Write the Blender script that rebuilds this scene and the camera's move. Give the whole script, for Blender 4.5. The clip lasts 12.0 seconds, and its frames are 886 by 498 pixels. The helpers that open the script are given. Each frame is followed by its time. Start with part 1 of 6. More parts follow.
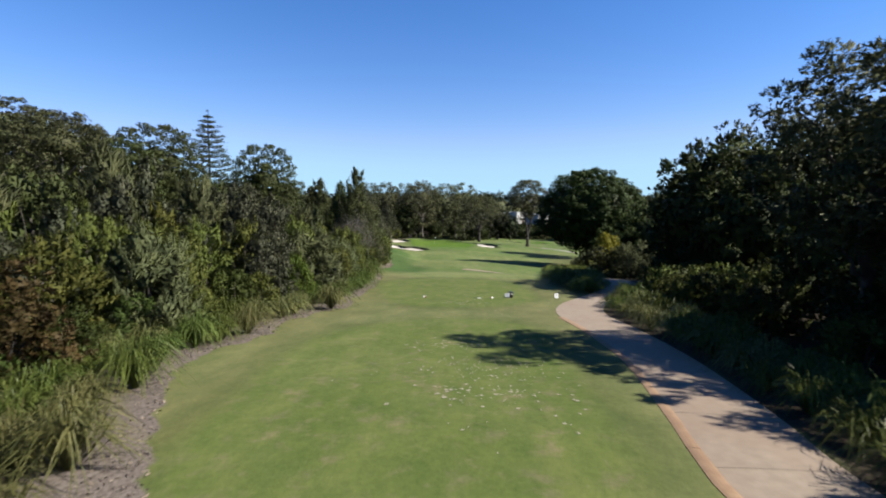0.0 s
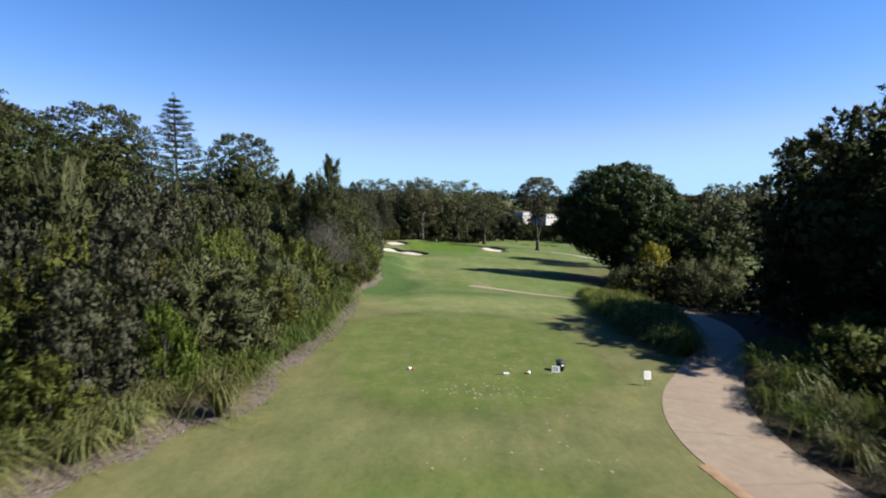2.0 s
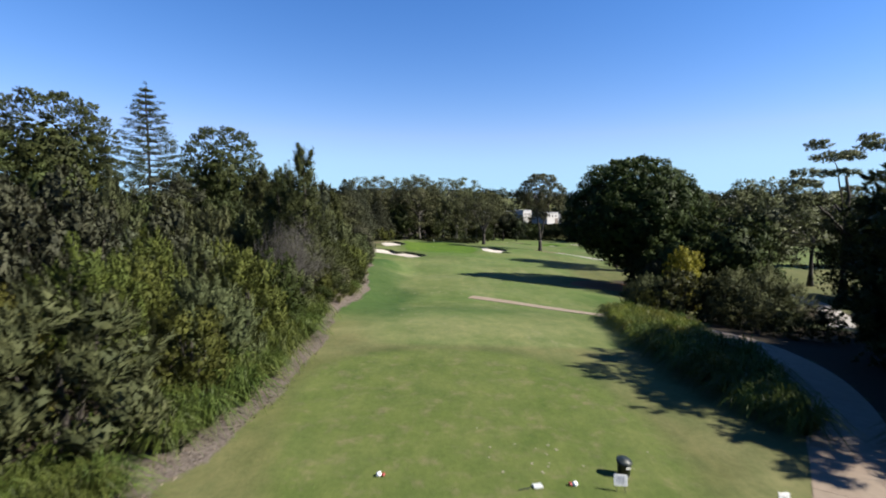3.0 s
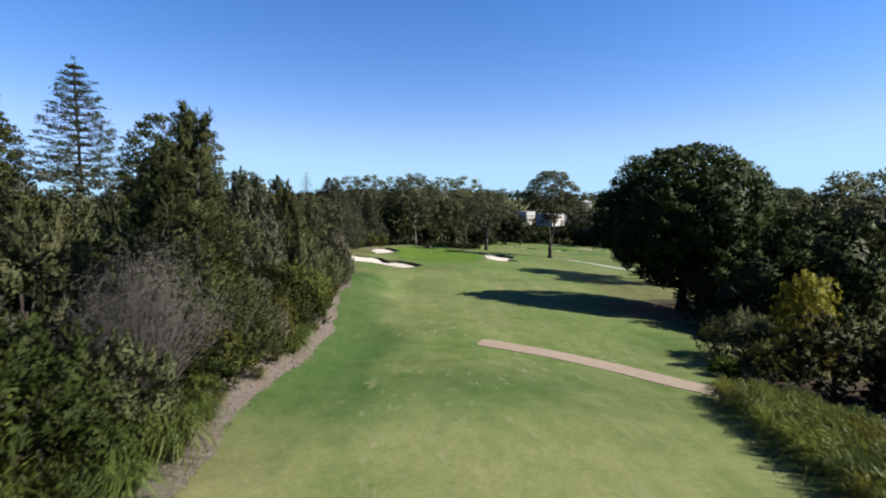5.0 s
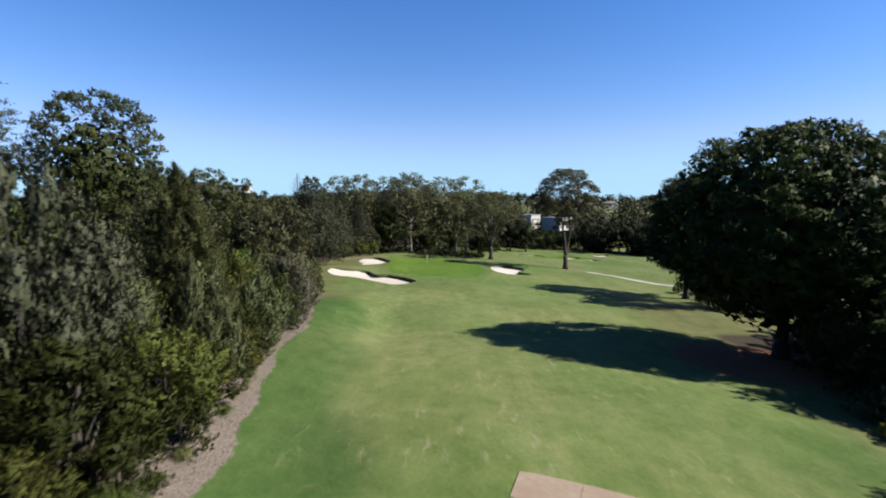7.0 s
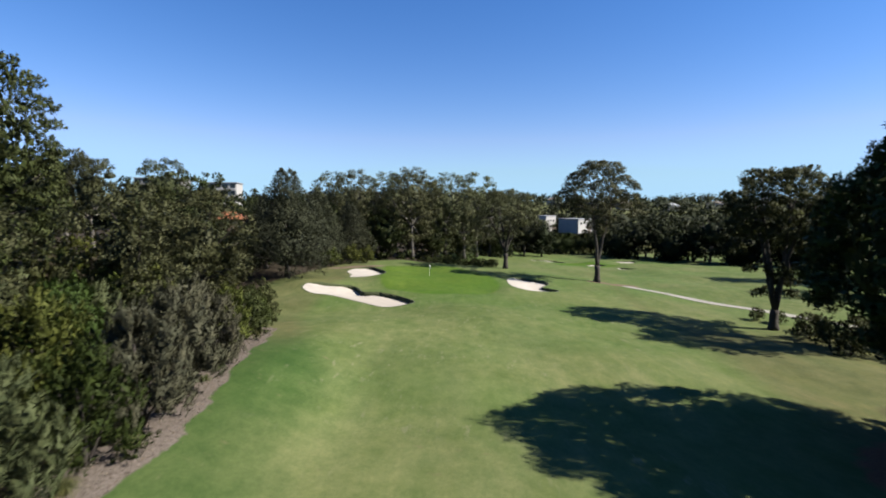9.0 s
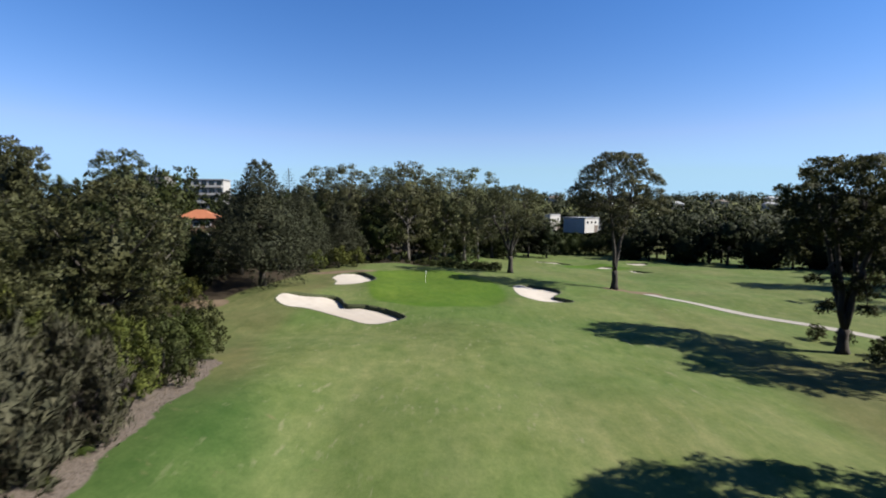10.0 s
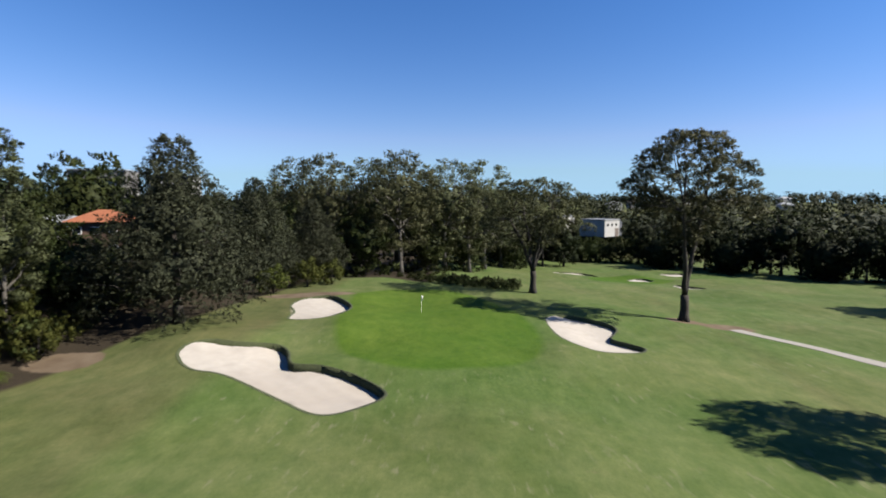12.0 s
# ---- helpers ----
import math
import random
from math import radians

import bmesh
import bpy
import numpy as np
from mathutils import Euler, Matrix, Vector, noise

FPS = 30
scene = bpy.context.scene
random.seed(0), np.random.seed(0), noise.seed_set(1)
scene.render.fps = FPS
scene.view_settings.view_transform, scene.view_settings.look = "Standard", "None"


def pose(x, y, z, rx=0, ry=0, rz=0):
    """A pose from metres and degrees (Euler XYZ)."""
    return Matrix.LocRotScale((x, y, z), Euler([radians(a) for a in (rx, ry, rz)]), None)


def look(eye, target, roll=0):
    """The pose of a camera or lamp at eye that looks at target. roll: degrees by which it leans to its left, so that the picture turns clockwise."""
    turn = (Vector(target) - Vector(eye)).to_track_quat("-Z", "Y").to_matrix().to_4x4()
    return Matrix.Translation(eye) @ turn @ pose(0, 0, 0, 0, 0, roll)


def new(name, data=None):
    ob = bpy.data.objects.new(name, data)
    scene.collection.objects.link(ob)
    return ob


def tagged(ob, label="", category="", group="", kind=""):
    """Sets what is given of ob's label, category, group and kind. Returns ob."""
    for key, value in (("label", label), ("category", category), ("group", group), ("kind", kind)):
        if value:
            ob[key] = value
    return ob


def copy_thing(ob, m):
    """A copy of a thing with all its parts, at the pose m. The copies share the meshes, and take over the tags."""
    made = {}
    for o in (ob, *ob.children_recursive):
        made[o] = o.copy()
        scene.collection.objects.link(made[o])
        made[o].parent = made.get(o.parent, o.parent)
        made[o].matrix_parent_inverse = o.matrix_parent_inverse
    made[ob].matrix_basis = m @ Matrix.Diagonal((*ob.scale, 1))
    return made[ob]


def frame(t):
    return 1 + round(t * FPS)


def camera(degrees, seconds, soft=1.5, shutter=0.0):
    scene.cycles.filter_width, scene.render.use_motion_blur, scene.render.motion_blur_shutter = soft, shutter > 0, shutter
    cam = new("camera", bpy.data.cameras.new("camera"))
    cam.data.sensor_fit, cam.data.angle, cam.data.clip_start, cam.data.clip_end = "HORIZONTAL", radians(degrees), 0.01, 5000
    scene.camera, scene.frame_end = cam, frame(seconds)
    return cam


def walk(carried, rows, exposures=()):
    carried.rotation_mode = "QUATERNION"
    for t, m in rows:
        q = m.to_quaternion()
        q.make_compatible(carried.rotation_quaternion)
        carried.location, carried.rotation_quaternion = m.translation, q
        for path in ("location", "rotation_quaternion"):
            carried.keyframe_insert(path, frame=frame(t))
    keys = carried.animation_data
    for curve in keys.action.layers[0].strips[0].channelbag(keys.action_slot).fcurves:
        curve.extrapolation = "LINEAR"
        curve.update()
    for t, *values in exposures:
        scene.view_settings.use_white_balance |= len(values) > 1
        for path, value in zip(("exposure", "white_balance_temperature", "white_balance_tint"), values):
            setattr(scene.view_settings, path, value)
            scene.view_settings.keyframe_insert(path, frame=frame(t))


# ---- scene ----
cam = camera(84.0, 12.0, 1.9, 0.35)
AHEAD, SIDE, EYE, TILT = 118.9, 106.6, 7.0, -5.0
ROWS = [
    (0.0, 0.0, 0.0, 0.0, 0.0, 0.0, -0.0),
    (0.5, 0.0002, 0.0269, 0.0032, 0.05, 0.01, -0.15),
    (1.0, 0.0012, 0.0621, 0.0076, 0.13, -0.01, -0.4),
    (1.5, 0.001, 0.0969, 0.0117, 0.21, -0.14, -0.42),
    (2.0, 0.0006, 0.1358, 0.0159, 0.25, -0.22, -0.47),
    (2.5, 0.0007, 0.1709, 0.0198, 0.19, -0.31, -0.36),
    (3.0, 0.0025, 0.2069, 0.0237, 0.04, -0.46, -0.28),
    (5.0, 0.0036, 0.3549, 0.0388, -0.16, -0.33, -0.09),
    (5.5, 0.0039, 0.3927, 0.0433, -0.15, -0.28, -0.15),
    (6.0, 0.0043, 0.4339, 0.0475, -0.19, -0.12, -0.12),
    (6.5, 0.0041, 0.4721, 0.0516, -0.3, -0.01, -0.09),
    (7.0, 0.0041, 0.5143, 0.0554, -0.33, -0.01, -0.04),
    (9.0, 0.0075, 0.6884, 0.0704, 0.6, 0.04, -0.24),
    (9.5, 0.0096, 0.7332, 0.0743, 0.58, -0.03, -0.29),
    (10.0, 0.0092, 0.784, 0.078, 0.53, -0.14, -0.22),
    (10.5, 0.0073, 0.8328, 0.0823, 0.39, -0.06, -0.18),
    (11.0, 0.004, 0.8872, 0.0871, 0.27, -0.02, -0.19),
    (11.5, 0.003, 0.938, 0.0914, 0.22, -0.07, -0.27),
    (12.0, 0.0014, 0.9949, 0.0963, 0.29, -0.08, -0.28),
]
walk(cam, [(t, pose(0, 0, EYE, TILT, 0, 0) @ pose(SIDE * x, AHEAD * y, SIDE * z, 90 + 0.9 * pitch, roll, 0.9 * yaw)) for t, x, y, z, yaw, pitch, roll in ROWS], [(0.0, 1.68), (6.0, 1.66), (9.0, 1.56), (12.0, 1.42)])
# ------------------------------------------------------------------ light
SUN_DIR = Vector((0.735, -0.12, 0.625)).normalized()
world = bpy.data.worlds.new("sky_world")
scene.world = world
world.use_nodes = True
wn, wl = world.node_tree.nodes, world.node_tree.links
sky = wn.new("ShaderNodeTexSky")
sky.sky_type = "NISHITA"
sky.sun_disc = False
sky.sun_elevation = math.asin(SUN_DIR.z)
sky.sun_rotation = math.atan2(SUN_DIR.x, SUN_DIR.y)
sky.altitude = 50.0
sky.air_density, sky.dust_density, sky.ozone_density = 1.1, 0.0, 2.0
clear = wn.new("ShaderNodeHueSaturation")
clear.inputs["Saturation"].default_value = 1.34
tint = wn.new("ShaderNodeMix")
tint.data_type, tint.blend_type = "RGBA", "MULTIPLY"
tint.inputs[0].default_value = 1.0
tint.inputs[7].default_value = (0.99, 0.92, 1.17, 1)
wl.new(sky.outputs["Color"], clear.inputs["Color"])
wl.new(clear.outputs["Color"], tint.inputs[6])
# a clean sky: pale blue, not yellow, down to the horizon
parts = wn.new("ShaderNodeSeparateColor")
whole = wn.new("ShaderNodeCombineColor")
wl.new(tint.outputs[2], parts.inputs[0])
level = wn.new("ShaderNodeMath")
level.operation = "SMOOTH_MIN"
level.inputs[1].default_value = 5.6
level.inputs[2].default_value = 3.5
wl.new(parts.outputs[1], level.inputs[0])
wl.new(level.outputs[0], whole.inputs[1])
for i, ratio, how in ((0, 0.62, "MINIMUM"), (2, 1.34, "MAXIMUM")):
    scaled = wn.new("ShaderNodeMath")
    scaled.operation = "MULTIPLY"
    scaled.inputs[1].default_value = ratio
    wl.new(level.outputs[0], scaled.inputs[0])
    bound = wn.new("ShaderNodeMath")
    bound.operation = how
    wl.new(parts.outputs[i], bound.inputs[0])
    wl.new(scaled.outputs[0], bound.inputs[1])
    wl.new(bound.outputs[0], whole.inputs[i])
wl.new(whole.outputs[0], wn["Background"].inputs["Color"])
wn["Background"].inputs["Strength"].default_value = 0.046
sun = new("sun", bpy.data.lights.new("sun", "SUN"))
sun.data.energy, sun.data.angle, sun.data.color = 5.0, radians(0.6), (1.0, 0.94, 0.84)
sun.matrix_world = look(SUN_DIR * 200, (0, 0, 0))


# ------------------------------------------------------------------ materials
def material(name):
    m = bpy.data.materials.new(name)
    m.use_nodes = True
    nt = m.node_tree
    return m, nt, nt.nodes["Principled BSDF"], nt.nodes["Material Output"]


def node(nt, kind, **inputs):
    n = nt.nodes.new(kind)
    for k, v in inputs.items():
        n.inputs[k.replace("_", " ")].default_value = v
    return n


def mixer(nt, fac, a, b, how="MIX"):
    """A colour mix; fac, a and b are sockets or values."""
    n = nt.nodes.new("ShaderNodeMix")
    n.data_type, n.blend_type = "RGBA", how
    for i, v in ((0, fac), (6, a), (7, b)):
        if isinstance(v, bpy.types.NodeSocket):
            nt.links.new(v, n.inputs[i])
        else:
            n.inputs[i].default_value = v if i == 0 else (*v, 1)
    return n.outputs[2]


def span(nt, value, a, b, lo=0.0, hi=1.0):
    n = nt.nodes.new("ShaderNodeMapRange")
    nt.links.new(value, n.inputs[0])
    for i, v in enumerate((a, b, lo, hi)):
        n.inputs[i + 1].default_value = v
    return n.outputs[0]


def noise_at(nt, scale, detail=4.0, rough=0.55, coord="Object", stretch=None):
    tc = nt.nodes.new("ShaderNodeTexCoord")
    src = tc.outputs[coord]
    if stretch:
        mp = nt.nodes.new("ShaderNodeMapping")
        mp.inputs["Scale"].default_value = stretch
        nt.links.new(src, mp.inputs[0])
        src = mp.outputs[0]
    n = node(nt, "ShaderNodeTexNoise", Scale=scale, Detail=detail, Roughness=rough)
    nt.links.new(src, n.inputs["Vector"])
    return n.outputs["Fac"]


def bumpy(nt, bsdf, height, strength, distance):
    b = node(nt, "ShaderNodeBump", Strength=strength, Distance=distance)
    nt.links.new(height, b.inputs["Height"])
    nt.links.new(b.outputs[0], bsdf.inputs["Normal"])


DULL = 0.33


def dulled(c, k=DULL):
    return tuple(v * k for v in c)


def leafy(name, dark, light, rough=0.55, through_light=0.25, tint=None, streaks=0.0):
    """Foliage: every leaf its own shade, with broad patches of a second colour."""
    m, nt, bsdf, out = material(name)
    dark, light = dulled(dark), dulled(light)
    tint = dulled(tint) if tint else None
    geo = nt.nodes.new("ShaderNodeNewGeometry")
    vary = span(nt, noise_at(nt, streaks, 2), 0.3, 0.7) if streaks else span(nt, geo.outputs["Random Per Island"], 0, 1, 0.25, 0.75)
    c = mixer(nt, vary, dark, light)
    patch = span(nt, noise_at(nt, 0.45, 3), 0.35, 0.7)
    c = mixer(nt, patch, c, mixer(nt, 0.55, c, tint or light))
    tuft = span(nt, noise_at(nt, 1.9, 2), 0.34, 0.66)
    c = mixer(nt, tuft, mixer(nt, 1.0, c, (0.72, 0.76, 0.74), "MULTIPLY"), mixer(nt, 1.0, c, (1.22, 1.18, 1.12), "MULTIPLY"))
    info = nt.nodes.new("ShaderNodeObjectInfo")
    hsv = nt.nodes.new("ShaderNodeHueSaturation")
    nt.links.new(span(nt, info.outputs["Random"], 0, 1, 0.482, 0.522), hsv.inputs["Hue"])
    nt.links.new(span(nt, info.outputs["Random"], 0, 1, 0.8, 1.2), hsv.inputs["Value"])
    nt.links.new(c, hsv.inputs["Color"])
    nt.links.new(hsv.outputs[0], bsdf.inputs["Base Color"])
    bsdf.inputs["Roughness"].default_value = rough
    bsdf.inputs["Specular IOR Level"].default_value = 0.08
    tr = nt.nodes.new("ShaderNodeBsdfTranslucent")
    nt.links.new(hsv.outputs[0], tr.inputs["Color"])
    mx = nt.nodes.new("ShaderNodeMixShader")
    mx.inputs[0].default_value = through_light
    nt.links.new(bsdf.outputs[0], mx.inputs[1])
    nt.links.new(tr.outputs[0], mx.inputs[2])
    nt.links.new(mx.outputs[0], out.inputs[0])
    return m


def grainy(name, a, b, scale, rough=0.9, bump=0.3, dist=0.02, detail=5.0, stretch=None, big=None, metal=0.0, dull=DULL):
    """A surface with grain between two colours, and broad stains of a third."""
    m, nt, bsdf, _ = material(name)
    a, b = dulled(a, dull), dulled(b, dull)
    big = dulled(big, dull) if big else None
    n = noise_at(nt, scale, detail, 0.6, stretch=stretch)
    c = mixer(nt, span(nt, n, 0.3, 0.7), a, b)
    if big:
        c = mixer(nt, span(nt, noise_at(nt, scale * 0.08, 3), 0.45, 0.7, 0.0, 0.6), c, big)
    nt.links.new(c, bsdf.inputs["Base Color"])
    bsdf.inputs["Roughness"].default_value = rough
    bsdf.inputs["Metallic"].default_value = metal
    bumpy(nt, bsdf, n, bump, dist)
    return m


LEAF_DARK = leafy("foliage_dark", (0.044, 0.060, 0.018), (0.120, 0.136, 0.046), 0.6, 0.15)
LEAF_FIG = leafy("foliage_fig", (0.040, 0.059, 0.019), (0.104, 0.132, 0.040), 0.6, 0.22)
LEAF_PINE = leafy("foliage_pine", (0.026, 0.043, 0.011), (0.074, 0.106, 0.025), 0.6, 0.1)
LEAF_GUM = leafy("foliage_gum", (0.066, 0.080, 0.036), (0.182, 0.194, 0.092), 0.55, 0.2)
LEAF_OLIVE = leafy("foliage_olive", (0.068, 0.092, 0.020), (0.204, 0.226, 0.052), 0.65, 0.22)
LEAF_YELLOW = leafy("foliage_yellow", (0.076, 0.094, 0.018), (0.220, 0.228, 0.050), 0.65, 0.25)
LEAF_BRIGHT = leafy("foliage_bright", (0.062, 0.098, 0.014), (0.190, 0.240, 0.036), 0.6, 0.3)
LEAF_DEEP = leafy("foliage_deep_olive", (0.026, 0.042, 0.009), (0.076, 0.094, 0.020), 0.65, 0.2)
LEAF_GREEN = leafy("foliage_green", (0.044, 0.074, 0.016), (0.118, 0.160, 0.038), 0.6, 0.22)
LEAF_GREY = leafy("foliage_grey", (0.038, 0.048, 0.026), (0.164, 0.176, 0.112), 0.6, 0.15)
LEAF_SHEOAK = leafy("foliage_sheoak", (0.070, 0.086, 0.036), (0.182, 0.200, 0.094), 0.7, 0.18)
LEAF_SILVER = leafy("foliage_silver", (0.078, 0.084, 0.050), (0.190, 0.190, 0.128), 0.7, 0.18)
LEAF_OAK = leafy("foliage_large_sheoak", (0.042, 0.050, 0.028), (0.124, 0.136, 0.084), 0.7, 0.18)
LEAF_FINE = leafy("foliage_casuarina", (0.043, 0.057, 0.019), (0.130, 0.145, 0.053), 0.7, 0.2)
LEAF_GOLD = leafy("foliage_gold", (0.22, 0.26, 0.027), (0.60, 0.60, 0.07), 0.5, 0.35)
LEAF_RUST = leafy("foliage_rust", (0.060, 0.062, 0.022), (0.165, 0.110, 0.044), 0.6, 0.25)
LEAF_STRAP = leafy("foliage_strap", (0.061, 0.105, 0.019), (0.238, 0.289, 0.072), 0.45, 0.3, None, 16.0)
# brighter copy of the strap leaves: sunlight on the hedge put into the colour
LEAF_STRAP_LIT = leafy("foliage_strap_lit", (0.120, 0.160, 0.024), (0.420, 0.440, 0.085), 0.45, 0.3, None, 16.0)
LEAF_STRAW = leafy("foliage_straw", (0.100, 0.126, 0.037), (0.348, 0.339, 0.131), 0.5, 0.3, None, 16.0)
LEAF_TALL = leafy("foliage_tall_gum", (0.086, 0.102, 0.048), (0.236, 0.250, 0.124), 0.55, 0.2)
LEAF_FAR = leafy("foliage_far", (0.022, 0.031, 0.013), (0.054, 0.066, 0.028), 0.7, 0.1)
BARK_GREY = grainy("bark_grey", (0.10, 0.085, 0.07), (0.26, 0.235, 0.20), 6.0, 0.9, 0.6, 0.03, stretch=(1, 1, 0.25))
BARK_DARK = grainy("bark_dark", (0.035, 0.028, 0.022), (0.10, 0.080, 0.062), 7.0, 0.95, 0.8, 0.03, stretch=(1, 1, 0.2))
TWIG = grainy("dry_twigs", (0.085, 0.074, 0.063), (0.18, 0.162, 0.142), 9.0, 0.9, 0.2, 0.01)
SAND = grainy("bunker_sand", (0.76, 0.68, 0.58), (0.90, 0.82, 0.71), 1.1, 0.95, 0.25, 0.04, big=(0.66, 0.57, 0.47))
CONCRETE = grainy("path_concrete", (0.35, 0.265, 0.185), (0.46, 0.36, 0.26), 3.0, 0.9, 0.15, 0.01, big=(0.36, 0.235, 0.155))
SOIL_ORANGE = grainy("bare_orange_soil", (0.36, 0.21, 0.11), (0.52, 0.33, 0.18), 3.5, 0.95, 0.4, 0.03, big=(0.30, 0.17, 0.09))
CONCRETE_PALE = grainy("pale_concrete", (0.50, 0.46, 0.40), (0.62, 0.58, 0.52), 3.0, 0.9, 0.15, 0.01, big=(0.44, 0.39, 0.32))
# bank turf, darkened in colour for the shade on the bunkers' back faces
LIP_SHADED = grainy("bunker_bank_turf_shaded", (0.060, 0.080, 0.022), (0.125, 0.150, 0.045), 5.0, 0.95, 0.8, 0.06)


# ------------------------------------------------------------------ mesh helpers
def mesh_of(name, verts, faces, mat, smooth=False):
    me = bpy.data.meshes.new(name)
    me.from_pydata(verts, [], faces)
    if mat:
        me.materials.append(mat)
    if smooth:
        me.polygons.foreach_set("use_smooth", [True] * len(me.polygons))
    me.update()
    return me


def part(name, bm, mat, parent=None, label="", smooth=False):
    """A bmesh (or a finished mesh) as one object, under a thing or part."""
    if isinstance(bm, bpy.types.Mesh):
        me = bm
    else:
        me = bpy.data.meshes.new(name)
        bm.to_mesh(me)
        bm.free()
        me.materials.append(mat)
        if smooth:
            me.polygons.foreach_set("use_smooth", [True] * len(me.polygons))
    ob = new(name, me)
    if parent:
        ob.parent = parent
    if label:
        tagged(ob, label)
    return ob


def quads_mesh(name, corners, mat):
    """A mesh of loose faces from an array of shape (n, 3 or 4, 3)."""
    n, k = corners.shape[:2]
    me = bpy.data.meshes.new(name)
    me.vertices.add(k * n)
    me.vertices.foreach_set("co", corners.reshape(-1).astype(np.float32))
    me.loops.add(k * n)
    me.loops.foreach_set("vertex_index", np.arange(k * n, dtype=np.int32))
    me.polygons.add(n)
    me.polygons.foreach_set("loop_start", np.arange(0, k * n, k, dtype=np.int32))
    me.materials.append(mat)
    me.update(calc_edges=True)
    return me


def leaf_mesh(name, leaves, mat):
    """Leaves as loose triangles from (n, 4, 3): three corners and the direction in which the clump faces, used as a soft shading normal."""
    c, soft = leaves[:, :3].copy(), leaves[:, 3]
    turned_in = (np.cross(c[:, 1] - c[:, 0], c[:, 2] - c[:, 0]) * soft).sum(1) < 0
    c[turned_in, 1], c[turned_in, 2] = c[turned_in, 2].copy(), c[turned_in, 1].copy()
    me = quads_mesh(name, c, mat)
    me.polygons.foreach_set("use_smooth", np.ones(len(c), dtype=bool))
    me.normals_split_custom_set_from_vertices(np.repeat(soft, 3, axis=0).tolist())
    return me


def unit(a):
    return a / (np.linalg.norm(a, axis=-1, keepdims=True) + 1e-9)


def foliage(lobes, n, ln, wd, rng, clumps=12, spread=0.24, inner=0.35, upright=0.0):
    """Leaves in clumps over the outside of ellipsoid lobes (centre, radii): an array of leaf corners."""
    cs = np.array([l[0] for l in lobes], float)
    rs = np.array([l[1] for l in lobes], float)
    wts = (rs[:, 0] * rs[:, 1] + rs[:, 0] * rs[:, 2] + rs[:, 1] * rs[:, 2])
    pick = rng.choice(len(lobes), n, p=wts / wts.sum())
    heads = unit(rng.normal(size=(len(lobes), clumps, 3)))
    heads[..., 2] = np.where(heads[..., 2] < -0.5, -heads[..., 2], heads[..., 2])
    reach = 1.0 - inner * rng.random((len(lobes), clumps)) ** 1.5
    k = rng.integers(0, clumps, n)
    d = heads[pick, k] * reach[pick, k][:, None] + np.clip(rng.normal(size=(n, 3)), -1.6, 1.6) * spread
    p = cs[pick] + rs[pick] * d
    nrm = unit(unit(d) * 1.2 + rng.normal(size=(n, 3)) * 0.45 + np.array([0, 0, 0.25]))
    ax = rng.normal(size=(n, 3)) + unit(d) * 0.5 + np.array([0, 0, upright])
    ax = unit(ax - nrm * (ax * nrm).sum(1, keepdims=True) * (0.8 if upright < 1 else 0.2))
    side = unit(np.cross(ax, nrm))
    s = rng.uniform(0.65, 1.35, (n, 1))
    a, b = ax * ln * s * 0.5, side * wd * s * 0.5
    mid = (cs * wts[:, None]).sum(0) / wts.sum()
    soft = unit(unit(d) * 0.75 + unit(p - mid) * 0.45 + nrm * 0.35 + rng.normal(size=(n, 3)) * 0.22)
    return np.stack([p - a + b, p + a, p - a * 0.6 - b, soft], axis=1)


def tufts(lobes, tips, per, ln, wd, rng, length, thick, lift=0.3, low=-0.35, splay=0.6):
    """Leaves along many short plumes that stand out of the lobes; each plume is shaded as one rounded body."""
    cs = np.array([l[0] for l in lobes], float)
    rs = np.array([l[1] for l in lobes], float)
    wts = rs[:, 0] * rs[:, 1] + rs[:, 0] * rs[:, 2] + rs[:, 1] * rs[:, 2]
    pick = rng.choice(len(lobes), tips * 3, p=wts / wts.sum())
    d = unit(rng.normal(size=(len(pick), 3)))
    d[:, 2] = np.where(d[:, 2] < low, -d[:, 2], d[:, 2])
    tip = cs[pick] + rs[pick] * d * rng.uniform(0.82, 1.14, (len(pick), 1))
    buried = np.zeros(len(pick), bool)
    for c, r in zip(cs, rs):
        buried |= (((tip - c) / r) ** 2).sum(1) < 0.55
    keep = np.argsort(buried, kind="stable")[:tips]
    tip, d = tip[keep], d[keep]
    way = unit(d + np.array([0, 0, lift]) + rng.normal(size=d.shape) * 0.28)
    big = rng.uniform(0.7, 1.3, (len(tip), 1))
    tip, d, way, big = (np.repeat(a, per, axis=0) for a in (tip, d, way, big))
    n = len(tip)
    t = rng.random((n, 1)) ** 0.8
    out = rng.normal(size=(n, 3))
    out = unit(out - way * (out * way).sum(1, keepdims=True))
    p = tip - way * length * big * (1 - t) + out * thick * big * np.sqrt(rng.random((n, 1))) * (1.05 - 0.8 * t)
    ax = unit(way + out * splay + rng.normal(size=(n, 3)) * 0.25)
    side = unit(np.cross(ax, out + rng.normal(size=(n, 3)) * 0.5))
    k = rng.uniform(0.65, 1.35, (n, 1))
    a, b = ax * ln * k * 0.5, side * wd * k * 0.5
    soft = unit(out * 0.55 + way * 0.40 + d * 0.65 + rng.normal(size=(n, 3)) * 0.12)
    return np.stack([p - a + b, p + a, p - a * 0.6 - b, soft], axis=1)


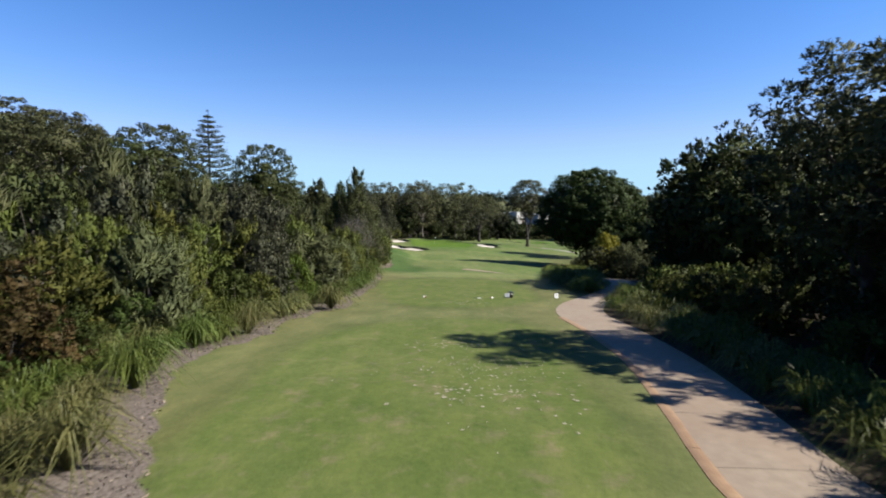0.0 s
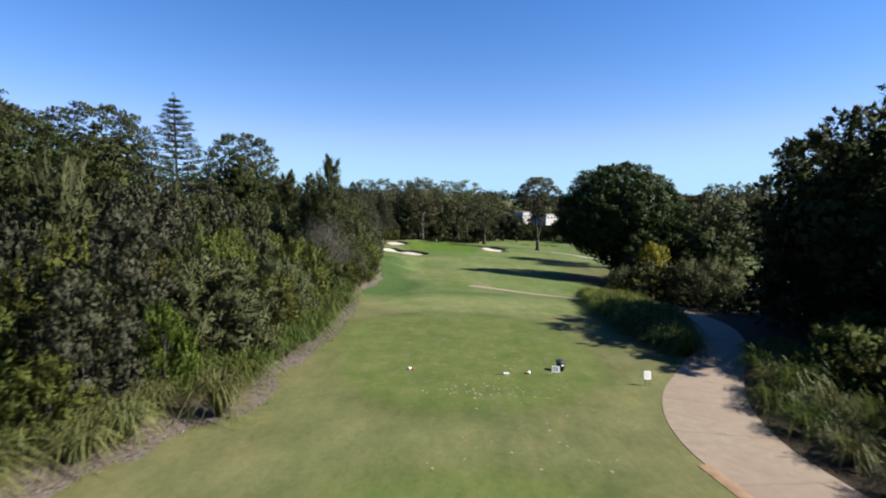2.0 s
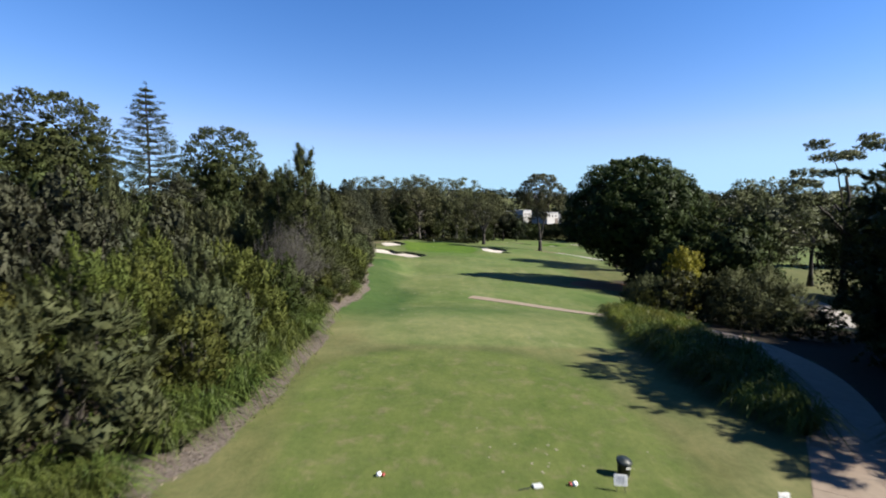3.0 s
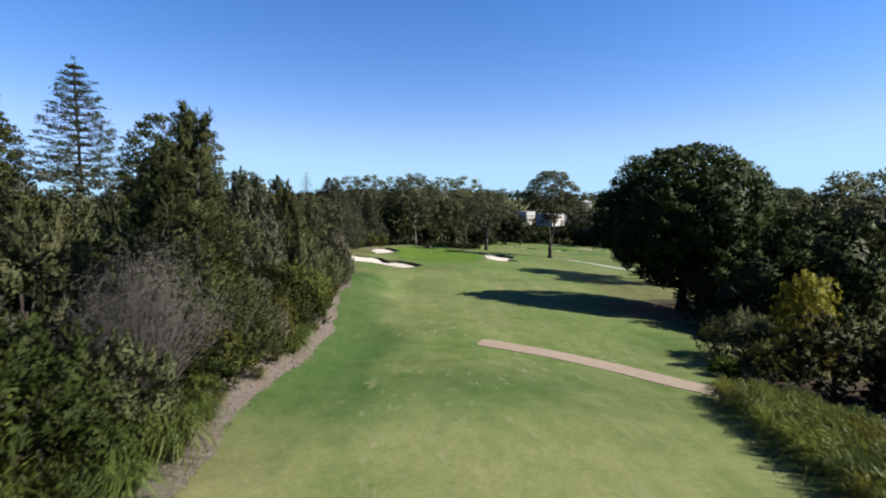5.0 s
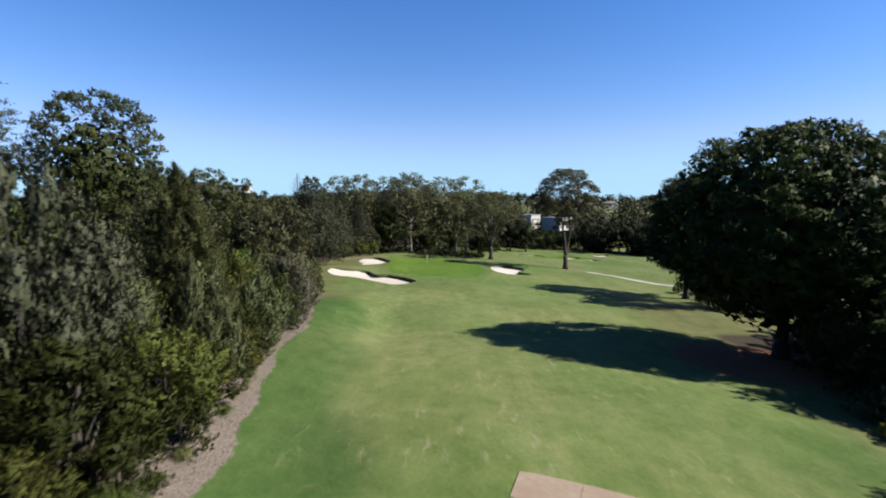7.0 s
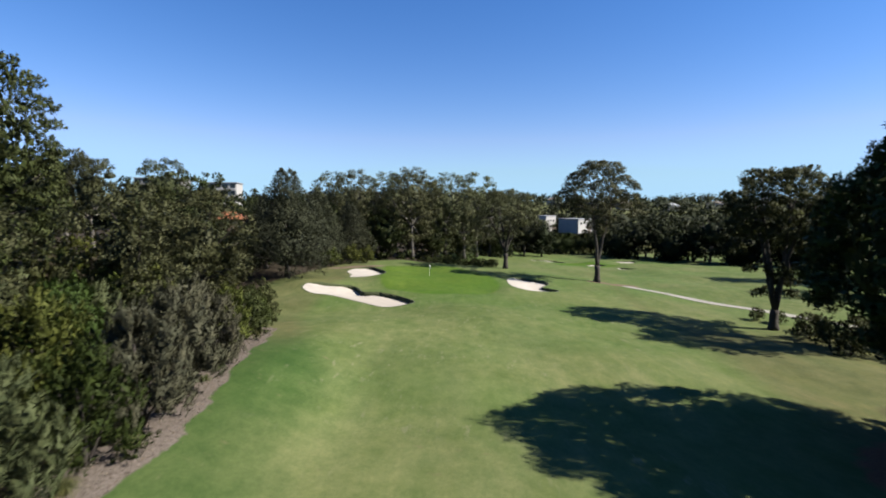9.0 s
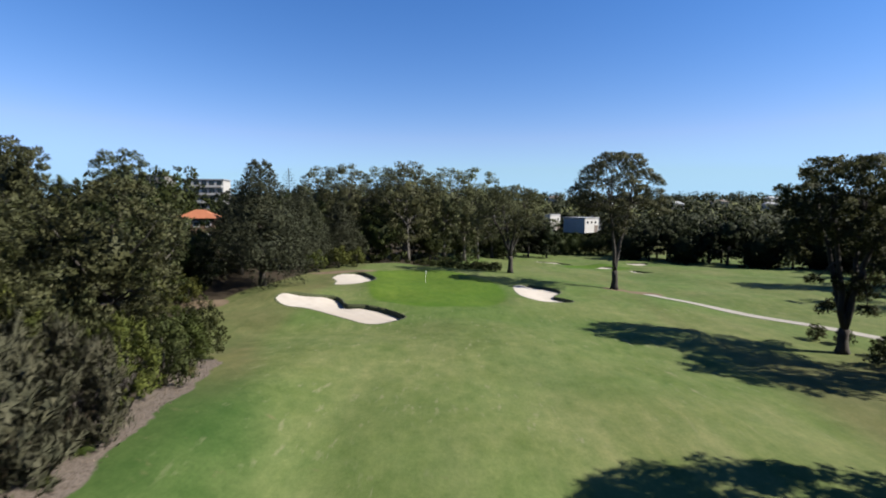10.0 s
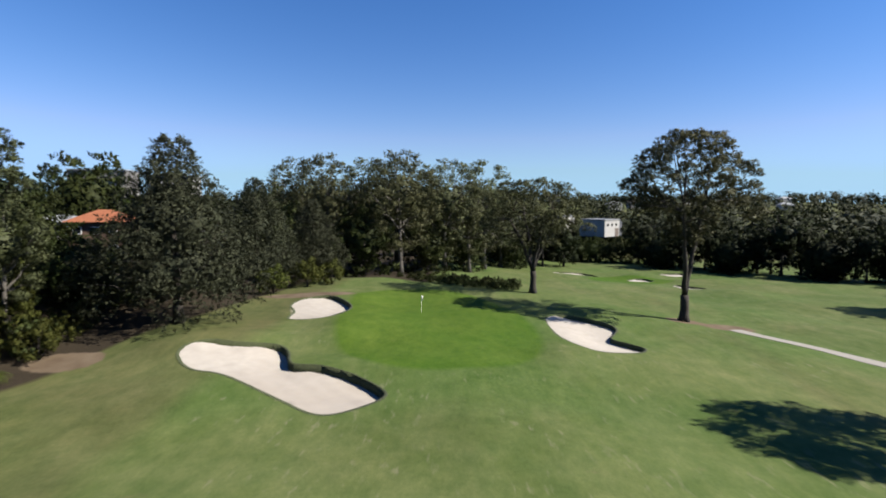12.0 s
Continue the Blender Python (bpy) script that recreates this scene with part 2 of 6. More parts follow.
def deep_leaves(lobes, per, solid, wide, rng):
    """Crowded leaves inside every lobe, which close the crown to the eye."""
    c = np.repeat(np.array([l[0] for l in lobes], float), per, axis=0)
    r = np.repeat(np.array([l[1] for l in lobes], float), per, axis=0)
    k = len(c)
    d = unit(rng.normal(size=(k, 3)))
    q = c + r * d * solid * rng.uniform(0.4, 1.0, (k, 1))
    side = unit(np.cross(d, rng.normal(size=(k, 3))))
    up = unit(np.cross(side, d) + rng.normal(size=(k, 3)) * 0.6)
    w = np.minimum(r.mean(1, keepdims=True) * rng.uniform(0.14, 0.26, (k, 1)), wide)
    return np.stack([q - side * w - up * w * 0.6, q + side * w - up * w * 0.4, q + up * w, d], axis=1)


def crown_of(lobes, core, n, ln, wd, rng, length, thick, lift=0.2, per=24, solid=0.7, inside=60, hull=0.0, shell=1100, splay=0.8, low=-0.5):
    """A crown: plumes of leaves over the lobes, crowded leaves inside them, and a shell of leaves round the core."""
    got = [tufts(lobes, max(20, int(n / per)), per, ln, wd, rng, length, thick, lift, low, splay)]
    if inside:
        got.append(deep_leaves(lobes, inside, solid, ln * 0.5, rng))
    if hull > 0:
        for c, r in core:
            got.append(deep_leaves([(c, r)], shell, hull, max(ln * 0.9, 0.065 * float(np.mean(r))), rng))
    return np.concatenate(got)


def tube_into(verts, faces, pts, radii, sides=7):
    """Adds a tapered tube along points."""
    base = len(verts)
    for i, p in enumerate(pts):
        q0, q1 = pts[max(i - 1, 0)], pts[min(i + 1, len(pts) - 1)]
        d = (Vector(q1) - Vector(q0)).normalized()
        u = d.orthogonal().normalized()
        if abs(d.z) > 0.5:
            u = (Vector((1, 0, 0)) - d * d.x).normalized()
        v = d.cross(u)
        for s in range(sides):
            a = 2 * math.pi * s / sides
            verts.append(tuple(Vector(p) + (u * math.cos(a) + v * math.sin(a)) * radii[i]))
    for i in range(len(pts) - 1):
        for s in range(sides):
            t = (s + 1) % sides
            faces.append((base + i * sides + s, base + i * sides + t, base + (i + 1) * sides + t, base + (i + 1) * sides + s))
    faces.append(tuple(base + s for s in reversed(range(sides))))
    end = base + (len(pts) - 1) * sides
    faces.append(tuple(end + s for s in range(sides)))


def bow(a, b, lift, rng, n=6, wob=0.15):
    """Points on a bent line from a to b, which starts off steeply when lift is large."""
    a, b = np.array(a, float), np.array(b, float)
    mid = a + (b - a) * 0.45 + np.array([0, 0, lift])
    out = []
    for i in range(n):
        t = i / (n - 1)
        p = a * (1 - t) ** 2 + mid * 2 * t * (1 - t) + b * t * t
        if 0 < i < n - 1:
            p = p + rng.normal(size=3) * wob
        out.append(tuple(p))
    return out


def limb_mesh(name, pts, r0, r1, mat, sides=6):
    verts, faces = [], []
    rad = [r0 + (r1 - r0) * (i / (len(pts) - 1)) ** 0.8 for i in range(len(pts))]
    tube_into(verts, faces, pts, rad, sides)
    return mesh_of(name, verts, faces, mat, True)


def plant(name, trunk_pts, trunk_radii, limbs, leaves, bark, leaf, label, category, group=""):
    """A tree or shrub at the origin: an Empty over its trunk, limbs and crown."""
    root = tagged(new(name), label, category, group)
    verts, faces = [], []
    tube_into(verts, faces, trunk_pts, trunk_radii, 9)
    part("trunk", mesh_of("trunk", verts, faces, bark, True), None, root)
    for pts, r0, r1 in limbs:
        part("limb", limb_mesh("limb", pts, r0, r1, bark), None, root)
    part("crown", leaf_mesh("crown", leaves, leaf), None, root)
    return root


def crown_limbs(trunk_pts, trunk_r, lobes, rng, most=9, start=0.35, thin=0.5, lift=0.6):
    """Limbs from the trunk out to the largest lobes."""
    order = sorted(lobes, key=lambda l: -l[1][0])[:most]
    out = []
    for c, r in order:
        top = trunk_pts[-1][2]
        h = min(top * 0.98, max(top * start, c[2] * rng.uniform(0.45, 0.7)))
        i = min(range(len(trunk_pts)), key=lambda j: abs(trunk_pts[j][2] - h))
        a = trunk_pts[i]
        rr = max(0.03, trunk_r[i] * thin)
        out.append((bow(a, c, lift * rng.uniform(0.2, 1.0), rng), rr, rr * 0.25))
    return out


# ------------------------------------------------------------------ kinds of plants
def stem(h, r, lean, rng, n=7, wob=0.12):
    ang = rng.uniform(0, 2 * math.pi)
    pts = []
    for i in range(n):
        t = i / (n - 1)
        off = lean * t * t
        pts.append((off * math.cos(ang) + (rng.normal() * wob * t if i else 0), off * math.sin(ang) + (rng.normal() * wob * t if i else 0), h * t - (0.15 if i == 0 else 0)))
    radii = [r * (1.55 if i == 0 else 1.0 - 0.62 * (i / (n - 1)) ** 0.9) for i in range(n)]
    return pts, radii


def gum_tree(seed, h, spread, label, leaves=9000, bark=None, fork=0.42, leaf=None, size=0.42, lobes_n=24, flat=0.75, group="", base=0.45, wide=0.18, solid=0.6, th=0.72, name="gum_tree", droop=0.5, inside=36, thick=0.020, ball=(0.20, 0.33), hull=0.75):
    """An open eucalypt: forked trunk, long limbs, rounded clumps at their ends."""
    rng = np.random.default_rng(seed)
    pts, rad = stem(h * th, h * thick, h * 0.03, rng)
    lobes = []
    mid, half = h * (base + 1) / 2, h * (1 - base) / 2
    for i in range(lobes_n):
        a = i * 2.39996 + rng.uniform(-0.4, 0.4)
        zz = 1 - 2 * (i + 0.5) / lobes_n
        rg = math.sqrt(1 - zz * zz) ** 0.8
        k = rng.uniform(0.55, 0.86)
        rr = spread * rng.uniform(*ball)
        lobes.append(((math.cos(a) * rg * spread * k, math.sin(a) * rg * spread * k, mid + (half - rr * 0.35) * zz * rng.uniform(0.85, 1.0)), (rr, rr, rr * flat * rng.uniform(0.85, 1.25))))
    core = [((0, 0, mid + half * 0.1), (spread * 0.55, spread * 0.55, half * 0.6))]
    lv = crown_of(lobes, core, int(leaves * 1.2), size * 0.78, size * wide * 2.0, rng, size * 1.5, size * 0.95, 0.25 - 0.5 * droop, 12, solid, int(inside * 1.4), hull, 1100, 0.9)
    limbs = crown_limbs(pts, rad, lobes, rng, 11, fork, 0.75, h * 0.06)
    return plant(name, pts, rad, limbs, lv, bark or BARK_GREY, leaf or LEAF_GUM, label, "tree", group)


def vase_gum(seed, h, spread, fork, label, leaves, leaf=None, stems=4, low=0.34, size=0.30, thick=0.019, n=95, inside=34, lean=0.0):
    """A gum whose trunk splits low into a few bare stems that carry a broad crown of rounded clumps."""
    rng = np.random.default_rng(seed)
    r = h * thick
    pts = [(lean * t * fork + 0.05 * rng.normal() * t, 0.06 * rng.normal() * t, fork * t - (0.15 if t == 0 else 0)) for t in (0.0, 0.25, 0.5, 0.75, 1.0)]
    rad = [r * k for k in (1.55, 1.12, 1.0, 0.97, 1.02)]
    lobes = []
    for i in range(n):
        a = i * 2.39996 + rng.uniform(-0.3, 0.3)
        up = 1.0 - 1.42 * (i + 0.5) / n
        k = rng.uniform(0.52, 1.0) * (0.90 + 0.12 * math.sin(2.6 * a + seed))
        rr = spread * rng.uniform(0.09, 0.19)
        reach = math.sqrt(1 - up * up) * (spread - rr) * k
        lobes.append(((math.cos(a) * reach, math.sin(a) * reach, h * 0.66 + up * (h * 0.34 - rr * 0.5) * (0.75 + 0.25 * k)), (rr, rr, rr * rng.uniform(0.55, 0.8))))
    for i in range(n // 4):
        a, z = rng.uniform(0, 2 * math.pi), rng.uniform(low, 0.62)
        rr = spread * rng.uniform(0.09, 0.15)
        reach = spread * rng.uniform(0.10, 0.62) * (0.5 + 0.5 * (z - low) / (0.62 - low))
        lobes.append(((math.cos(a) * reach, math.sin(a) * reach, h * z), (rr, rr, rr * 0.7)))
    limbs, tops = [], []
    for k in range(stems):
        a = 2 * math.pi * (k + rng.uniform(-0.2, 0.2)) / stems + 0.4
        end = np.array([math.cos(a) * spread * rng.uniform(0.22, 0.42), math.sin(a) * spread * rng.uniform(0.22, 0.42), h * rng.uniform(0.56, 0.70)])
        line = bow(pts[-1], end, h * 0.05, rng, 8, 0.10)
        limbs.append((line, r * 0.74, r * 0.34))
        tops += [line[4], line[6], line[7]]
    for c, rr in lobes[::4]:
        start = min(tops, key=lambda q: (q[0] - c[0]) ** 2 + (q[1] - c[1]) ** 2 + 0.4 * (q[2] - c[2]) ** 2)
        limbs.append((bow(start, c, h * 0.02, rng, 5, 0.08), r * 0.27, 0.035))
    lv = crown_of(lobes, [], leaves, size, size * 0.42, rng, size * 1.5, size * 1.15, 0.0, 12, 0.75, inside, splay=0.9)
    return plant("gum_tree", pts, rad, limbs, lv, BARK_DARK, leaf or LEAF_GUM, label, "tree")


def cone_oak(seed, h, spread, label, leaves=40000):
    """A large she-oak: a dense, ragged cone of grey sprays that hangs almost to the ground."""
    rng = np.random.default_rng(seed)
    pts, rad = stem(h * 0.8, h * 0.020, 0.5, rng)
    lobes = []
    for i in range(120):
        t = (i + 0.5) / 120
        a = i * 2.39996 + rng.uniform(-0.4, 0.4)
        env = spread * (1 - 0.88 * t ** 1.5) * (0.80 + 0.20 * min(1.0, t / 0.12))
        rr = env * rng.uniform(0.17, 0.27) + 0.45
        reach = (env - rr * 0.5) * rng.uniform(0.70, 1.04)
        lobes.append(((math.cos(a) * reach, math.sin(a) * reach, h * (0.09 + 0.87 * t)), (rr, rr, rr * rng.uniform(0.85, 1.3))))
    core = [((0, 0, h * z), (spread * w, spread * w, h * 0.2)) for z, w in ((0.28, 0.72), (0.50, 0.58), (0.70, 0.34))]
    lv = crown_of(lobes, core, leaves, 0.28, 0.085, rng, 0.6, 0.36, 0.1, 18, 0.8, 60, 0.95, 900, 0.7, -0.6)
    return plant("sheoak_tree", pts, rad, crown_limbs(pts, rad, lobes, rng, 9, 0.2, 0.4, h * 0.03), lv, BARK_DARK, LEAF_OAK, label, "tree")


def dome_tree(seed, h, spread, label, leaves=16000, leaf=None, size=0.45, low=0.28, name="pine_tree", lobes_n=46, bark=None, group="", solid=0.7, inside=60, ball=(0.15, 0.25), flat=0.75, hull=0.92, wide=0.42, shell=1100):
    """A dense, wide dome over a short trunk, its outline knobbly."""
    rng = np.random.default_rng(seed)
    pts, rad = stem(h * 0.6, h * 0.028, 0.4, rng)
    lobes = []
    for i in range(lobes_n):
        u = (i + 0.5) / lobes_n
        a = i * 2.39996
        zz = 1.0 - 1.28 * u
        rg = (1 - zz ** 3.0) ** (1 / 3.0) if zz > 0 else 1.0 + 1.0 * zz
        rr = spread * rng.uniform(*ball)
        k = rng.uniform(0.78, 0.90)
        c = (math.cos(a) * rg * spread * k, math.sin(a) * rg * spread * k, h * low + (h * (1 - low) - rr * 0.45) * (zz if zz > 0 else zz * 0.55))
        lobes.append((c, (rr, rr, rr * flat)))
    core = [((0, 0, h * (low + 0.36 * (1 - low))), (spread * 0.78, spread * 0.78, h * (1 - low) * 0.50))]
    lv = crown_of(lobes, core, int(leaves * 1.05), size * 0.9, size * wide * 1.05, rng, size * 1.5, size * 0.9, 0.45, 16, solid, int(inside * 1.3), hull, int(shell * 1.6), low=-0.7)
    limbs = crown_limbs(pts, rad, lobes[::4], rng, 9, 0.3, 0.55, h * 0.05)
    return plant(name, pts, rad, limbs, lv, bark or BARK_DARK, leaf or LEAF_PINE, label, "tree", group)


def stone_pine(seed, h, spread, label):
    """A vast knobbly dome of needle pads over a short leaning trunk, its skirt hanging low and ragged."""
    rng = np.random.default_rng(seed)
    pts, rad = stem(h * 0.55, h * 0.026, 0.9, rng)
    lobes = []
    for i in range(190):
        u = (i + 0.5) / 190
        a = i * 2.39996 + rng.uniform(-0.25, 0.25)
        up = 1.0 - 1.12 * u
        flat = math.sqrt(max(0.0, 1 - up * up))
        r = rng.uniform(0.95, 1.75)
        k = rng.uniform(0.93, 1.0) - 0.05 * math.sin(3 * a + 1.0) ** 2
        lobes.append(((math.cos(a) * flat * (spread - r * 0.6) * k, math.sin(a) * flat * (spread - r * 0.6) * k, h * 0.45 + up * (h * 0.55 - r * 0.5) * k), (r, r, r * rng.uniform(0.55, 0.75))))
    for i in range(75):
        a = rng.uniform(0, 2 * math.pi)
        z = rng.uniform(0.24, 0.46)
        r = rng.uniform(0.7, 1.5)
        reach = spread * rng.uniform(0.55, 0.95) * (0.72 + 0.28 * (z - 0.24) / 0.22) * (1 - 0.12 * math.sin(5 * a))
        lobes.append(((math.cos(a) * reach, math.sin(a) * reach, h * z), (r, r, r * rng.uniform(0.5, 0.8))))
    lv = np.concatenate([
        tufts(lobes, 2900, 30, 0.24, 0.07, rng, 0.62, 0.44, 0.7, -0.6, 0.8),
        deep_leaves(lobes, 90, 0.95, 0.22, rng),
        deep_leaves([((0, 0, h * 0.50), (spread * 0.86, spread * 0.86, h * 0.42))], 7000, 0.95, 0.5, rng),
        deep_leaves([((0, 0, h * 0.38), (spread * 0.66, spread * 0.66, h * 0.15))], 1800, 0.95, 0.4, rng)])
    limbs = crown_limbs(pts, rad, lobes[::6], rng, 14, 0.25, 0.55, h * 0.04)
    return plant("pine_tree", pts, rad, limbs, lv, BARK_DARK, LEAF_PINE, label, "tree")


def sheoak_tree(seed, h, spread, label, leaves=9000, leaf=None, size=0.42, cone=0.8, group="", name="sheoak_tree", wide=0.11, up=0.35, n=34):
    """A casuarina: a tapering plume of fine, hanging sprays."""
    rng = np.random.default_rng(seed)
    pts, rad = stem(h * 0.86, h * 0.016, h * 0.02, rng, 8)
    lobes = []
    for i in range(n):
        t = (i + 0.5) / n
        a = i * 2.39996 + rng.uniform(-0.4, 0.4)
        z = h * (0.12 + 0.82 * t)
        env = spread * ((1 - t) ** cone * 0.95 + 0.08)
        rr = env * rng.uniform(0.40, 0.62) + 0.12
        reach = env * rng.uniform(0.35, 0.75)
        lobes.append(((math.cos(a) * reach, math.sin(a) * reach, z), (rr, rr, rr * rng.uniform(1.1, 1.9))))
    for k in range(2):
        lobes.append(((rng.normal() * 0.14 * spread, rng.normal() * 0.14 * spread, h * rng.uniform(0.82, 0.92)), (0.08 * spread, 0.08 * spread, h * 0.05)))
    core = [((0, 0, h * (0.16 + 0.16 * k)), (spread * 0.5 * (1 - 0.2 * k), spread * 0.5 * (1 - 0.2 * k), h * 0.1)) for k in range(4)]
    lv = crown_of(lobes, core, leaves, size * 1.1, size * wide, rng, size * 4.2, size * 1.5, up, 40, 0.6, 90, splay=0.5)
    limbs = crown_limbs(pts, rad, lobes, rng, 8, 0.15, 0.45, h * 0.05)
    return plant(name, pts, rad, limbs, lv, BARK_DARK, leaf or LEAF_SHEOAK, label, "tree", group)


def norfolk_pine(seed, h, spread, label, leaves=15000):
    """A straight mast with level whorls of branches that turn up at their tips."""
    rng = np.random.default_rng(seed)
    pts, rad = stem(h, h * 0.012, 0.1, rng, 9, 0.02)
    limbs, lobes = [], []
    tiers = 16
    for i in range(tiers):
        t = i / (tiers - 1)
        z = h * (0.30 + 0.67 * t)
        reach = spread * (1 - t) ** 0.68 + 0.9
        for k in range(6 if i % 2 else 5):
            a = k * 2 * math.pi / (6 if i % 2 else 5) + i * 0.6 + rng.uniform(-0.15, 0.15)
            rch = reach * rng.uniform(0.75, 1.08)
            end = (math.cos(a) * rch, math.sin(a) * rch, z + rch * 0.10)
            limbs.append(([(0, 0, z), (end[0] * 0.55, end[1] * 0.55, z - rch * 0.03), end], 0.09, 0.03))
            for f in (0.35, 0.6, 0.85, 1.0):
                r = 0.5 + 0.13 * rch * (1.1 - abs(f - 0.75))
                lobes.append(((end[0] * f, end[1] * f, z + rch * 0.10 * f * f + 0.12), (r, r, r * 0.36)))
    lobes.append(((0, 0, h), (0.4, 0.4, 1.1)))
    lv = foliage(lobes, leaves, 0.42, 0.13, rng, clumps=6, spread=0.26, inner=0.5, upright=0.5)
    return plant("norfolk_pine", pts, rad, limbs, lv, BARK_DARK, LEAF_FIG, label, "tree")


def shrub(seed, h, spread, leaf, label, leaves=4200, size=0.20, fine=0.35, upright=0.4, group="", droop=0.0, lobes_n=11, name="shrub", plume=0.0, body=1.0):
    """A bush that is leafy to the ground: feathery plumes where fine is small, rosettes of leaves where it is large."""
    rng = np.random.default_rng(seed)
    pts, rad = stem(h * 0.6, 0.05 + 0.012 * h, 0.15, rng, 5, 0.05)
    lobes = []
    for i in range(lobes_n):
        a = i * 2.39996 + rng.uniform(-0.4, 0.4)
        t = (i + 0.6) / lobes_n
        rr = spread * rng.uniform(0.32, 0.50)
        reach = spread * 0.70 * math.sqrt(max(0, 1 - t ** 2.4)) * rng.uniform(0.7, 1.05)
        zz = max(rr * 0.55, (h - rr * 0.9) * (0.10 + 0.90 * t) * rng.uniform(0.85, 1.06))
        lobes.append(((math.cos(a) * reach, math.sin(a) * reach, zz), (rr, rr, rr * rng.uniform(0.8, 1.25))))
    feathery = fine < 0.3
    length = plume or (0.26 * spread if feathery else 0.13 * spread)
    thick = (0.10 if feathery else 0.11) * spread * body
    per = 60 if feathery else 30
    lv = np.concatenate([
        tufts(lobes, max(30, int(leaves / per)), per, size, size * fine * 1.15, rng, length, thick, upright - droop, -0.3, 0.45 if feathery else 1.1),
        deep_leaves(lobes, 90, 0.64, 0.080 * math.sqrt(spread), rng)])
    limbs = [(bow((rng.normal() * 0.08, rng.normal() * 0.08, 0), l[0], 0.3, rng, 5, 0.05), 0.035 + 0.006 * h, 0.012) for l in lobes[::2]]
    return plant(name, pts, rad, limbs, lv, BARK_DARK, leaf, label, "shrub", group)


def bare_shrub(seed, h, spread, label):
    """A dry bush of pale, crowded twigs with few leaves left."""
    rng = np.random.default_rng(seed)
    root = tagged(new("dry_shrub"), label, "shrub")
    verts, faces = [], []
    for i in range(int(36 * h)):
        a, t = rng.uniform(0, 2 * math.pi), math.sqrt(rng.uniform(0, 1))
        b = (math.cos(a) * 0.3 * t, math.sin(a) * 0.3 * t, -0.05)
        e = (math.cos(a) * spread * t, math.sin(a) * spread * t, h * (1 - 0.4 * t * t) * rng.uniform(0.7, 1.05))
        p = bow(b, e, h * 0.15, rng, 6, 0.06)
        tube_into(verts, faces, p, [0.022, 0.017, 0.013, 0.010, 0.007, 0.004], 3)
        for _ in range(7):
            k = rng.integers(2, 6)
            q = np.array(p[k]) + rng.normal(size=3) * 0.3 + np.array([0, 0, 0.3])
            tube_into(verts, faces, [p[k], tuple((np.array(p[k]) + q) / 2 + rng.normal(size=3) * 0.05), tuple(q)], [0.008, 0.006, 0.003], 3)
    part("brush", mesh_of("brush", verts, faces, TWIG), None, root)
    lobes = [((rng.normal() * spread * 0.4, rng.normal() * spread * 0.4, h * rng.uniform(0.3, 0.9)), (spread * 0.5,) * 3) for _ in range(14)]
    lv = foliage(lobes, 6000, 0.20, 0.018, rng, upright=0.9, spread=0.32)
    part("foliage", leaf_mesh("foliage", lv, TWIG), None, root)
    return root


def strap_mesh(seed, h, spread, blades, mat, width=0.009):
    """Arching strap leaves of one tussock: three quads each."""
    rng = np.random.default_rng(seed)
    a = rng.uniform(0, 2 * math.pi, blades)
    rch = spread * np.sqrt(rng.uniform(0.02, 1, blades))
    hh = h * rng.uniform(0.65, 1.1, blades) * (1 - 0.25 * (rch / spread) ** 2)
    dirs = np.stack([np.cos(a), np.sin(a), np.zeros(blades)], 1)
    side = np.stack([-np.sin(a), np.cos(a), np.zeros(blades)], 1) + rng.normal(size=(blades, 3)) * 0.3
    side = unit(side) * width
    base = dirs * (0.12 * spread) + rng.normal(size=(blades, 3)) * np.array([0.12, 0.12, 0]) * spread
    base[:, 2] = -0.05
    up = np.array([0, 0, 1.0])
    ring_pts = []
    fall = np.clip(1.15 - 1.1 * (rch / spread) ** 2 + rng.normal(size=blades) * 0.12, 0.05, 1.05)
    for f, zf, w in ((0.10, 0.52, 0.8), (0.34, 0.92, 1.0), (0.68, 1.0, 0.8), (1.0, 0.86, 0.08)):
        zz = zf if f < 0.6 else zf * (fall if f > 0.9 else 0.45 + 0.55 * fall)
        c = base + dirs * (rch * f)[:, None] + up * (hh * zz)[:, None]
        ring_pts += [c - side * w, c + side * w]
    verts = [(0.0, 0.0, -0.05)] + np.stack(ring_pts, 1).reshape(-1, 3).tolist()
    faces = []
    for k in range(blades):
        b = 1 + 8 * k
        faces += [(0, b + 1, b), (b, b + 1, b + 3, b + 2), (b + 2, b + 3, b + 5, b + 4), (b + 4, b + 5, b + 7, b + 6)]
    return mesh_of("tussock", verts, faces, mat)


# ------------------------------------------------------------------ the lie of the land
def smooth(a, b, v):
    t = np.clip((v - a) / (b - a), 0, 1)
    return t * t * (3 - 2 * t)


FALL_Y = [-80, 0, 13, 22, 30, 37, 46, 55, 65, 72, 80, 90, 100, 110, 130, 146, 155, 180, 200, 215, 245, 300, 420, 700, 1000, 3000]
FALL_Z = [1.9, 1.6, 1.35, 0.8, 0.35, 0, -0.2, -0.7, -1.6, -2.6, -3.4, -3.7, -4.2, -5.1, -5.6, -6, -6.3, -6.3, -6.9, -7.8, -9.5, -10.5, -9.0, 9.0, 16.0, 10.0]


